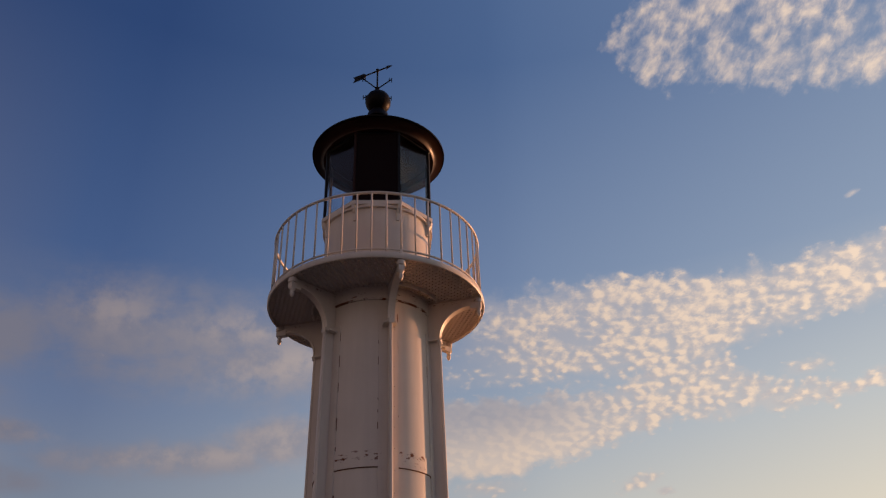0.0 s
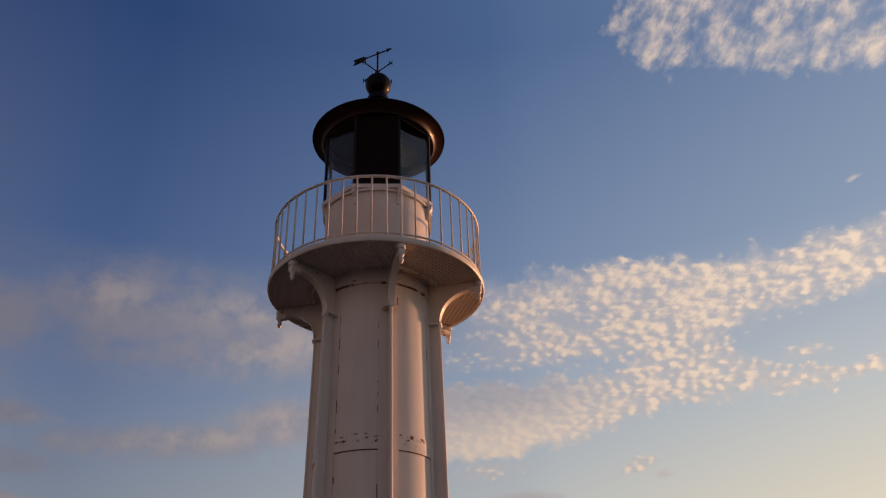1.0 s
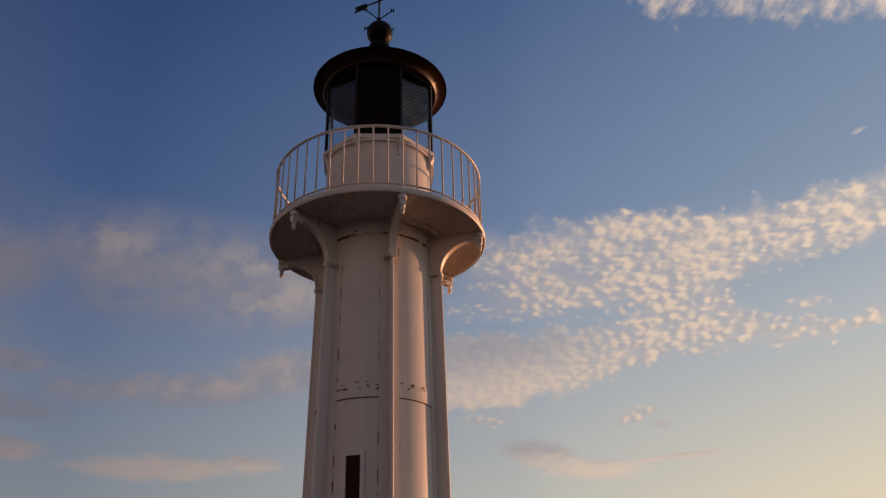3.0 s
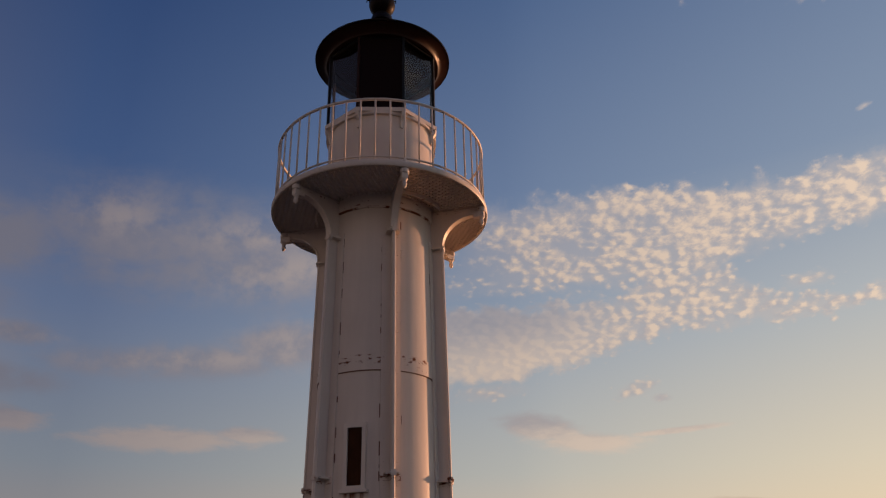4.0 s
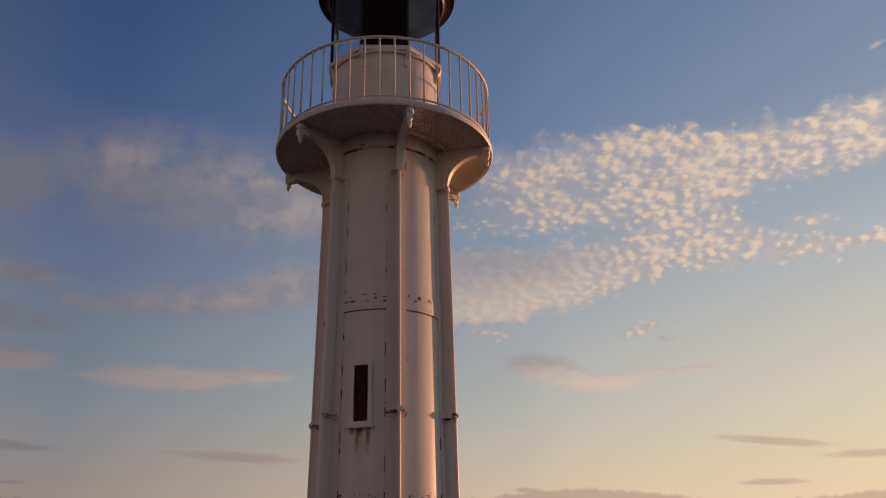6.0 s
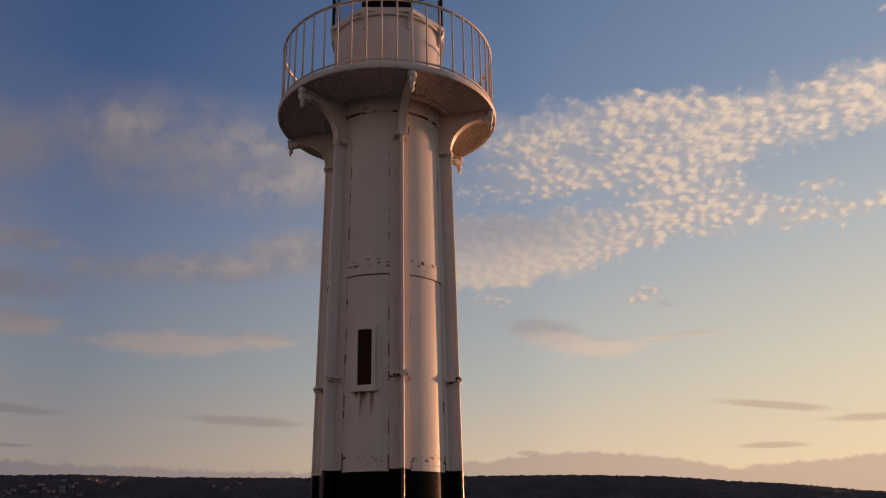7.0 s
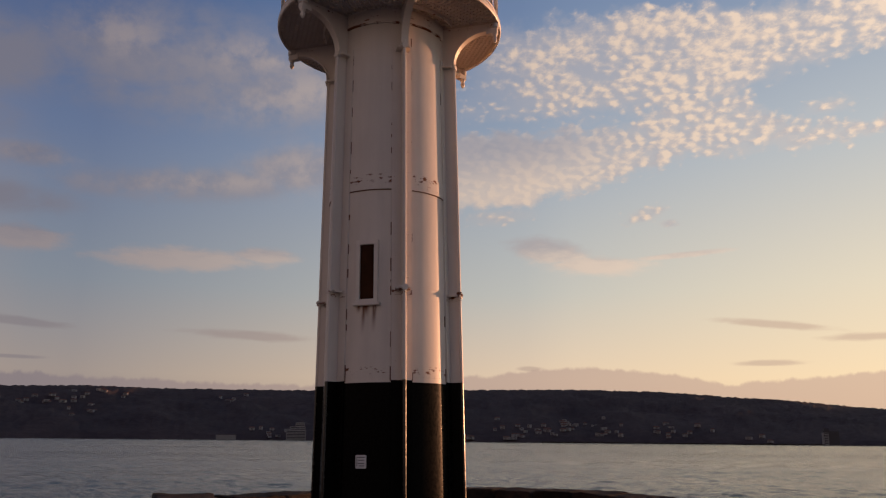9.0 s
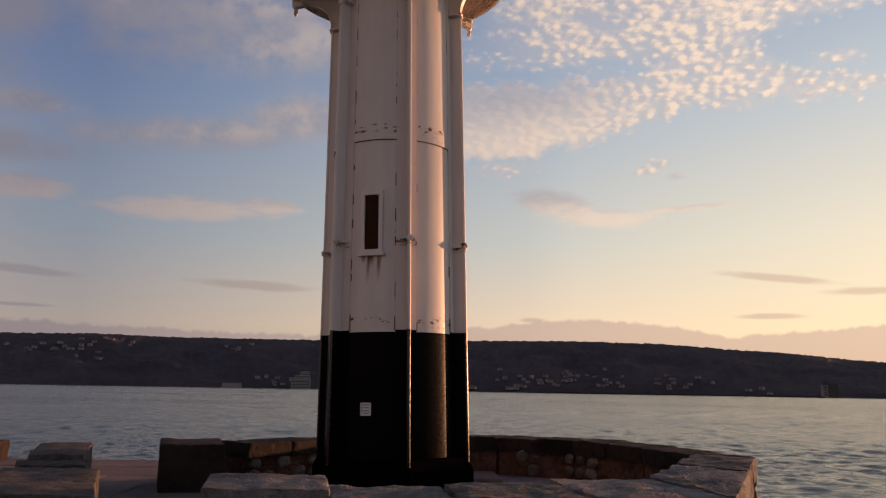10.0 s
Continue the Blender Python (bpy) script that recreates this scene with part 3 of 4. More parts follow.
def build_far_shore():
    spots = ((-23, 2.0, 14, 0.62), (-20, 1.2, 8, 0.45), (-19, 2.0, 7, 0.68), (-11, 1.0, 5, 0.72), (-8.7, 1.6, 8, 0.05), (10, 2.2, 18, 0.10), (12.5, 1.6, 12, 0.22),
             (14.5, 1.2, 8, 0.08), (19.5, 2.4, 12, 0.10), (5.6, 0.8, 4, 0.02), (9, 1.5, 6, 0.02), (2, 2, 5, 0.25), (24, 2, 4, 0.06))
    for az, spread, count, t in spots:
        for _ in range(count):
            build_far_house(random.uniform(8, 17), random.uniform(8, 12), random.uniform(5, 9), az + random.gauss(0, spread * 0.6), max(0.015, t + random.gauss(0, 0.045)), random.random() < 0.6, 2)
    # large stepped hotel by the water
    root = new("hotel")
    az = -6.55
    root.matrix_world = pose(2290 * math.sin(radians(az)), -13 + 2290 * math.cos(radians(az)), SEA_LEVEL + 1, 0, 0, -az)
    for k, (a, b, lo, hi) in enumerate(((-27, 26, 0, 26), (-18, 24, 26, 36), (-3, 22, 36, 47))):
        wing = part("wing", Shape().box((a, -9, lo), (b, 14, hi)).done("wing", HOUSE_WALL), root)
        for z in range(lo + 2, hi - 2, 4):
            part("window_row", Shape().box((a + 2, -9.3, z), (b - 2, -8.9, z + 1.7)).done("window_row", HOUSE_DARK), wing)
    tagged(root, "large pale stepped hotel block by the far shore", "hotel")
    root = new("low_building")
    az = -11.2
    root.matrix_world = pose(2280 * math.sin(radians(az)), -13 + 2280 * math.cos(radians(az)), SEA_LEVEL + 1, 0, 0, -az)
    part("wall", Shape().box((-26, -8, 0), (26, 8, 11)).done("wall", HOUSE_WALL), root)
    part("roof", Shape().box((-27, -9, 11), (27, 9, 12)).done("roof", HOUSE_WALL), root)
    tagged(root, "long low pale building on the far shore", "building")
    # dark tower block on the right shore
    root = new("tower_block")
    az = 28.7
    root.matrix_world = pose(2270 * math.sin(radians(az)), -13 + 2270 * math.cos(radians(az)), SEA_LEVEL + 1, 0, 0, -az + 14)
    part("wall", Shape().box((-16, -9, 0), (20, 9, 34)).done("wall", BLOCK_DARK), root)
    part("end_wall", Shape().box((-17, -9.3, 0), (-5, 8, 30)).done("end_wall", HOUSE_WALL), root, "pale end wall")
    part("plant_room", Shape().box((-14, -6, 34), (-2, 6, 40)).done("plant_room", BLOCK_DARK), root)
    for z in range(3, 28, 4):
        part("window_row", Shape().box((-15.5, -9.6, z), (-6.5, -9.2, z + 1.8)).done("window_row", HOUSE_DARK), root)
    tagged(root, "dark tower block with a pale end on the far shore", "building")
    s = Shape()
    for k in range(40):
        az = 10.6 + k * 0.45
        s.box((2150 * math.sin(radians(az)) - 9, -13 + 2150 * math.cos(radians(az)) - 3, SEA_LEVEL - 1), (2150 * math.sin(radians(az)) + 9, -10 + 2150 * math.cos(radians(az)), SEA_LEVEL + 2.6 + random.uniform(-.5, .6)))
    tagged(new("far_breakwater", s.done("far_breakwater", DARK_STONE)), "long low dark breakwater along the far shore", "breakwater", kind="structure")


PIER = ((-60, -40), (4.1, -40), (4.1, -5.6), (5.75, -0.8), (5.4, 1.4), (4.0, 3.9), (2.2, 5.0), (-60, 5.0))


def build_pier():
    s = Shape().prism(PIER, SEA_LEVEL - 1.5, -0.06)
    tagged(new("pavement", s.done("pier", QUAY)), "stone pier head that carries the lighthouse", "pier", kind="structure")


build_sea()
build_hills()
build_far_shore()
build_pier()


# ---------------------------------------------------------------- the lighthouse
RIBS = [12.0 + 60 * k for k in range(6)]
Z_BLACK, Z_SEAM, Z_HEAD, Z_DECK = 2.42, 5.43, 8.32, 8.615


def shell_r(z):
    return 1.0475 - 0.0121 * z


def web_r(z):
    return shell_r(z) + 0.20


lighthouse = new("lighthouse")
lighthouse.matrix_world = pose(-0.0275, 0, 0, 0, -1.0, 0)
tagged(lighthouse, "white iron lighthouse with a black base and rust stains", "lighthouse")


def ring_panel(name, mat, a0, a1, z0, z1, lift=0.0, thick=0.03, label=""):
    zs = [z0 + (z1 - z0) * i / 6 for i in range(7)]
    out = [(shell_r(z) + lift, z) for z in zs]
    return part(name, flat_smooth(Shape().lathe(out + [(r - thick, z) for r, z in reversed(out)], 16, a0, a1).done(name, mat)), lighthouse, label)


def rivets(points, parent, mat, size=0.012):
    s = Shape()
    for p, n in points:
        q = n.to_track_quat("Z", "Y").to_matrix().to_4x4()
        m = Matrix.Translation(p) @ q
        ring = [(math.cos(k * math.tau / 6) * size, math.sin(k * math.tau / 6) * size, -0.002) for k in range(6)]
        top = [(x * 0.6, y * 0.6, size * 0.6) for x, y, _ in ring]
        s.add(ring + top, [(6, 7, 8, 9, 10, 11)] + [(k, (k + 1) % 6, 6 + (k + 1) % 6, 6 + k) for k in range(6)], m)
    ob = part("rivets", s.done("rivets", mat, True), parent)
    return tagged(ob, kind="stuff")


def at(az, r, z):
    a = radians(az)
    return Vector((r * math.sin(a), -r * math.cos(a), z))


def build_shell():
    for i, rib in enumerate(RIBS):
        a0, a1 = rib + 4, rib + 56
        black = ring_panel("base_plate", BLACK, rib, rib + 60, 0.3, Z_BLACK, 0.0, 0.03, "glossy black painted iron plate")
        lower = ring_panel("lower_plate", WHITE, rib, rib + 60, Z_BLACK, Z_SEAM, 0.0)
        upper = ring_panel("upper_plate", WHITE, rib, rib + 60, Z_SEAM, Z_HEAD, 0.006)
        band = ring_panel("seam_band", WHITE, a0, a1, Z_SEAM - 0.01, Z_SEAM + 0.24, 0.016, 0.015)
        rivets([(at(a0 + 3 + k * 6.6, shell_r(z) + 0.016, z), at(a0 + 3 + k * 6.6, 1, 0)) for k in range(8) for z in (Z_SEAM + 0.05, Z_SEAM + 0.19)], band, WHITE)
        rivets([(at(a0 + 3 + k * 6.6, shell_r(z), z), at(a0 + 3 + k * 6.6, 1, 0)) for k in range(8) for z in (Z_BLACK + 0.08, Z_BLACK + 0.2)], lower, WHITE)
        line = Shape().lathe([(shell_r(Z_SEAM), Z_SEAM - 0.024), (shell_r(Z_SEAM) + 0.012, Z_SEAM - 0.024), (shell_r(Z_SEAM) + 0.012, Z_SEAM - 0.012), (shell_r(Z_SEAM), Z_SEAM - 0.012)], 16, a0, a1)
        part("seam_line", line.done("seam_line", RUST), lighthouse, "thin rusty joint line")
        for off in (9.6, 50.4):
            dashes, z = Shape(), Z_BLACK + 0.02
            m = on_radius(rib + off)
            while z < Z_HEAD - 0.3:
                n = random.uniform(0.02, 0.22) * (1.6 if z < 3.2 else 1)
                wide = random.uniform(0.003, 0.008)
                dashes.box((shell_r(z) - 0.01, -wide, z), (shell_r(z + n) + 0.0115, wide, z + n), m)
                z += n + random.uniform(0.05, 0.7) * (1 if i == 5 else 3.5)
            if not dashes.v:
                continue
            tagged(part("rust_edge", dashes.done("rust_edge", RUST), lighthouse, "dark rust flakes along a plate edge"), kind="stuff")
        head = ring_panel("head_band", WHITE, rib, rib + 60, Z_HEAD - 0.02, Z_DECK - 0.06, 0.03, 0.05)


def build_rib(az):
    """A T-shaped iron rib: two riveted flanges, a web and a rounded outer edge."""
    m = on_radius(az)
    rib = None
    for name, mat, z0, z1, lab in (("rib", WHITE_TRIM, Z_BLACK + 0.03, 7.9, ""), ("rib_base", BLACK, 0.3, Z_BLACK + 0.03, "glossy black painted rib foot")):
        s = Shape()
        for side in (-1, 1):
            s.add([(shell_r(z) - 0.02 + dx, y, z) for z in (z0, z1) for dx, y in ((0.0, side * 0.16), (0.036 - 0.004, side * 0.16), (0.045, side * 0.012), (0.0, side * 0.012))],
                  [(0, 1, 2, 3), (4, 5, 6, 7), (0, 1, 5, 4), (1, 2, 6, 5), (2, 3, 7, 6), (3, 0, 4, 7)], m)
        s.add([(r, y, z) for z, (lo, hi) in ((z0, (shell_r(z0) - 0.02, web_r(z0))), (z1, (shell_r(z1) - 0.02, web_r(z1)))) for r, y in ((lo, -0.014), (hi, -0.014), (hi, 0.014), (lo, 0.014))],
              [(0, 1, 2, 3), (4, 5, 6, 7), (0, 1, 5, 4), (1, 2, 6, 5), (2, 3, 7, 6), (3, 0, 4, 7)], m)
        rib = part(name, flat_smooth(s.done(name, mat)), lighthouse, lab)
        bead = Shape().tube([m @ Vector((web_r(z), 0, z)) for z in (z0, z1)], 0.028, 10)
        part("rib_edge", flat_smooth(bead.done("rib_edge", BLACK_GLOSS if mat == BLACK else mat)), rib)
        rivets([(m @ Vector((shell_r(z) + 0.02, side * 0.10, z)), m @ Vector((1, 0, 0))) for k in range(int((z1 - z0) / 0.34)) for side in (-1, 1) for z in (z0 + 0.2 + k * 0.34,)], rib, mat)
    for z in (3.82, 7.80):
        r = web_r(z)
        s = Shape().box((shell_r(z) + 0.02, -0.11, z - 0.016), (r - 0.02, 0.11, z + 0.016), m)
        s.box((r - 0.03, -0.04, z - 0.042), (r + 0.04, 0.04, z + 0.042), m)
        s.tube([m @ Vector((r + 0.02, -0.075, z)), m @ Vector((r + 0.02, 0.075, z))], 0.018, 8)
        part("rib_clamp", s.done("rib_clamp", WHITE_TRIM), lighthouse, "white iron clamp with rust at the bolt")
    if abs(az - RIBS[1]) < 1:
        knob = Shape().lathe([(0.0, -0.055), (0.04, -0.045), (0.058, 0.0), (0.04, 0.045), (0.0, 0.055)], 12, m=Matrix.Translation(at(az, web_r(3.84) + 0.0, 3.84)))
        part("rusty_bolt", knob.done("rusty_bolt", RUST, True), lighthouse, "rusty red-brown bolt head")


def build_bracket(az):
    """Curved gusset that carries the gallery, with a lip and a turned drop at its tip."""
    m = on_radius(az)
    tip, low, high = 1.90, 7.86, Z_DECK - 0.075
    arc = [(web_r(7.86) + (tip - 0.16 - web_r(7.86)) * (1 - math.cos(t)), low + (high - 0.14 - low) * math.sin(t)) for t in [k * math.pi / 2 / 12 for k in range(13)]]
    outline = arc + [(tip, high - 0.14), (tip, high), (shell_r(8) - 0.02, high), (shell_r(8) - 0.02, low)]
    turn = m @ Matrix(((1, 0, 0, 0), (0, 0, 1, 0), (0, 1, 0, 0), (0, 0, 0, 1)))
    bracket = part("bracket", Shape().prism(outline, -0.016, 0.016, turn).done("bracket", WHITE_TRIM), lighthouse)
    lip = Shape()
    n = len(arc)
    verts, faces = [], []
    for r, z in arc:
        for dy in (-0.06, 0.06):
            verts += [m @ Vector((r - 0.004, dy, z + 0.004)), m @ Vector((r + 0.018, dy, z - 0.016))]
    for i in range(n - 1):
        a, b = i * 4, i * 4 + 4
        faces += [(a, b, b + 2, a + 2), (a + 1, a + 3, b + 3, b + 1), (a, a + 1, b + 1, b), (a + 2, b + 2, b + 3, a + 3)]
    faces += [(0, 2, 3, 1), (n * 4 - 4, n * 4 - 3, n * 4 - 1, n * 4 - 2)]
    lip.add(verts, faces)
    part("lip", lip.done("lip", WHITE_TRIM), bracket)
    drop = Shape()
    base = m @ Vector((tip - 0.02, 0, 0))
    drop.lathe([(0.0, high - 0.02), (0.075, high - 0.02), (0.075, high - 0.09), (0.05, high - 0.11), (0.055, high - 0.2), (0.03, high - 0.25), (0.042, high - 0.29), (0.03, high - 0.34), (0.0, high - 0.37)], 12, m=Matrix.Translation(base))
    drop.box((tip - 0.16, -0.05, high - 0.2), (tip + 0.03, 0.05, high - 0.1), m)
    part("drop", flat_smooth(drop.done("drop", WHITE_TRIM)), bracket)


GALLERY_R = 1.95


def build_gallery():
    lo, hi = Z_DECK - 0.075, Z_DECK + 0.03
    rim = Shape().lathe([(GALLERY_R, lo), (GALLERY_R + 0.012, lo + 0.02), (GALLERY_R + 0.012, hi - 0.02), (GALLERY_R, hi), (GALLERY_R - 0.06, hi), (GALLERY_R - 0.06, hi - 0.03), (GALLERY_R - 0.025, hi - 0.03), (GALLERY_R - 0.025, lo)], 96)
    part("gallery_rim", flat_smooth(rim.done("gallery_rim", WHITE_TRIM)), lighthouse)
    for az in RIBS:
        m = on_radius(az + 30)
        s = Shape()
        step, half = 0.078, 0.016
        for k in range(-36, 37):
            y = k * step
            for lo_r, hi_r in ((0.96, GALLERY_R - 0.02),):
                x0 = math.sqrt(max(0, lo_r ** 2 - y * y)) if abs(y) < lo_r else 0
                x0 = max(x0, abs(y) / math.tan(radians(30)) + 0.03)
                if GALLERY_R - 0.03 > abs(y) and math.sqrt((GALLERY_R - 0.03) ** 2 - y * y) > x0 + 0.02:
                    s.box((x0, y - half, Z_DECK - 0.05), (math.sqrt((GALLERY_R - 0.03) ** 2 - y * y), y + half, Z_DECK - 0.002), m)
            x = 0.5 + (k + 36) * step
            if x < GALLERY_R - 0.03:
                edge = min(math.sqrt((GALLERY_R - 0.03) ** 2 - x * x), x * math.tan(radians(30)) - 0.02)
                inner = math.sqrt(max(0, 0.96 ** 2 - x * x))
                for a, b in ((inner, edge), (-edge, -inner)) if inner > 0 else ((-edge, edge),):
                    if b - a > 0.02:
                        s.box((x - half, a, Z_DECK - 0.044), (x + half, b, Z_DECK + 0.002), m)
        part("grating", s.done("grating", GRATING), lighthouse, "cast iron grating with a lattice of small holes")
        beam = Shape().box((0.95, -0.02, Z_DECK - 0.074), (GALLERY_R - 0.03, 0.02, Z_DECK - 0.004), on_radius(az))
        part("gallery_beam", beam.done("gallery_beam", GRATING), lighthouse)


def build_deck_hoop(a0, a1):
    """Bent flat bar that stiffens the deck from below."""
    bar = Shape().lathe([(1.155, Z_DECK - 0.115), (1.175, Z_DECK - 0.115), (1.175, Z_DECK - 0.052), (1.155, Z_DECK - 0.052)], 20, a0, a1)
    part("deck_hoop", flat_smooth(bar.done("deck_hoop", WHITE_TRIM)), lighthouse)


def build_railing():
    root = new("railing")
    root.parent = lighthouse
    tagged(root, "white iron railing with thin balusters and rust spots")
    r, z_top, z_low = 1.905, 9.86, 8.725

    def hoop(name, z, rad, size):
        pts = [at(k * 3.75, rad, z) for k in range(96)]
        part(name, Shape().tube(pts, size, 8, True).done(name, WHITE_TRIM, True), root)
    hoop("top_rail", z_top, r, 0.025)
    hoop("bottom_rail", z_low, r, 0.018)
    bar = Shape().tube([(0, 0, Z_DECK + 0.02), (0, 0, z_top)], 0.0155, 8).done("baluster", WHITE_TRIM, True)
    for k in range(48):
        az = RIBS[0] + k * 7.5
        ob = part("baluster" if k % 8 else "rail_post", bar, root)
        ob.matrix_basis = Matrix.Translation(at(az, r, 0)) @ pose(0, 0, 0, 0, 0, random.uniform(-9, 9))
        if not k % 8:
            s = Shape().lathe([(0.0, Z_DECK + 0.01), (0.04, Z_DECK + 0.01), (0.04, Z_DECK + 0.06), (0.02, Z_DECK + 0.10), (0.0, Z_DECK + 0.10)], 10, m=Matrix.Translation(at(az, r, 0)))
            part("post_foot", s.done("post_foot", WHITE_TRIM), root)


LANTERN = [-24 + 45 * k for k in range(8)]
Z_DRUM, Z_GLASS, Z_EAVE = 10.24, 10.31, 12.07
LANTERN_R = 1.10
Z_HEADBAR = Z_EAVE - 0.11        # top of the panes


def build_lantern():
    drum = Shape().lathe([(1.00, Z_DECK - 0.05), (1.00, Z_DRUM), (0.96, Z_DRUM), (0.96, Z_DECK - 0.05)], 64)
    part("drum", flat_smooth(drum.done("drum", WHITE)), lighthouse, "white iron drum below the lantern")
    foot = Shape().lathe([(1.00, Z_DECK), (1.05, Z_DECK), (1.05, Z_DECK + 0.07), (1.00, Z_DECK + 0.09)], 64)
    part("drum_foot", flat_smooth(foot.done("drum_foot", WHITE)), lighthouse)
    joint = Shape().box((0.995, -0.006, Z_DECK + 0.12), (1.004, 0.006, Z_DRUM - 0.1), on_radius(-40))
    part("drum_joint", joint.done("drum_joint", RUST), lighthouse, "rusty vertical plate joint")
    ring = Shape()
    for r0, r1, z0, z1 in ((1.0, 1.05, Z_DRUM - 0.055, Z_DRUM - 0.002), (0.98, 1.13, Z_DRUM, Z_DRUM + 0.08), (0.98, 1.10, Z_DRUM + 0.08, Z_GLASS)):
        ring.lathe([(r0, z0), (r1, z0), (r1, z1), (r0, z1)], 8 if r0 < 1 else 64, LANTERN[0], LANTERN[0] + 360)
    part("cornice", ring.done("cornice", WHITE_TRIM), lighthouse, "white octagonal cornice ring")
    for az in LANTERN:
        m = on_radius(az)
        turn = m @ Matrix(((1, 0, 0, 0), (0, 0, 1, 0), (0, 1, 0, 0), (0, 0, 0, 1)))
        s = Shape().prism([(1.0, Z_DRUM - 0.3), (1.03, Z_DRUM - 0.3), (1.05, Z_DRUM - 0.16), (1.11, Z_DRUM - 0.08), (1.12, Z_DRUM), (1.0, Z_DRUM)], -0.03, 0.03, turn)
        part("corbel", s.done("corbel", WHITE_TRIM), lighthouse)
        post = Shape().box((LANTERN_R - 0.05, -0.022, Z_GLASS - 0.15), (LANTERN_R, 0.022, Z_HEADBAR), m)
        part("mullion", post.done("mullion", EAVE if az == LANTERN[0] else IRON), lighthouse, "brown copper mullion" if az == LANTERN[0] else "")
        half = math.radians(22.5)
        flat = (LANTERN_R - 0.025) * math.cos(half)
        width = (LANTERN_R - 0.025) * math.sin(half) - 0.022
        mm = on_radius(az + 22.5)
        if az == LANTERN[0]:
            s = Shape().box((flat - 0.02, -width, Z_GLASS), (flat + 0.004, width, Z_HEADBAR), mm)
            part("blind_panel", s.done("blind_panel", DARK), lighthouse, "dark opaque panel in the lantern")
        else:
            s = Shape().box((flat - 0.006, -width, Z_GLASS), (flat, width, Z_HEADBAR), mm)
            ob = part("pane", s.done("pane", GLASS), lighthouse, "clear lantern pane")
            ob.visible_shadow = False
        for name, z0, z1 in (("sill_bar", Z_GLASS, Z_GLASS + 0.05), ("head_bar", Z_HEADBAR - 0.03, Z_HEADBAR)):
            part(name, Shape().box((flat - 0.03, -width, z0), (flat + 0.015, width, z1), mm).done(name, IRON), lighthouse)
    roof = Shape()
    outer = [(1.345, Z_EAVE + 0.02), (1.35, Z_EAVE + 0.05), (1.24, Z_EAVE + 0.12), (1.02, Z_EAVE + 0.27), (0.70, Z_EAVE + 0.52), (0.36, Z_EAVE + 0.82), (0.2, Z_EAVE + 1.04), (0.0, Z_EAVE + 1.09)]
    roof.lathe(outer + [(0.0, Z_EAVE + 0.9), (0.5, Z_EAVE + 0.62), (1.0, Z_EAVE + 0.22), (1.325, Z_EAVE + 0.03)], 72)
    part("roof", flat_smooth(roof.done("roof", ROOF), 50), lighthouse, "dark domed metal roof with wide eaves")
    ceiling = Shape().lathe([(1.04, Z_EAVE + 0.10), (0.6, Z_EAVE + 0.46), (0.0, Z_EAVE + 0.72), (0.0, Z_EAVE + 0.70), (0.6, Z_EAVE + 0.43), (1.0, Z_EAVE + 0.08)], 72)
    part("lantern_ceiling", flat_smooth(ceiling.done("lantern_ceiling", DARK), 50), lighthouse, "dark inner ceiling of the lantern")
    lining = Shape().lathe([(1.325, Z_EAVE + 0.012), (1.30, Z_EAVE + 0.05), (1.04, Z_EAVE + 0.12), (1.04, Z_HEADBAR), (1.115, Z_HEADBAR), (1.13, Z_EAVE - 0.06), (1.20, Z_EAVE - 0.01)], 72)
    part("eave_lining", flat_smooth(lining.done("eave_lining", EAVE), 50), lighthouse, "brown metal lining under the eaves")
    ball = [(0.0, 13.96)] + [(0.275 * math.sin(a), 13.67 + 0.275 * math.cos(a)) for a in [math.pi * k / 14 for k in range(1, 13)]] + [(0.17, 13.38), (0.22, 13.30), (0.24, 13.16), (0.0, 13.16)]
    part("ball_finial", flat_smooth(Shape().lathe(ball, 32, m=Matrix.Translation((-0.03, 0, 0))).done("ball_finial", ROOF), 60), lighthouse, "dark metal ball on the roof")


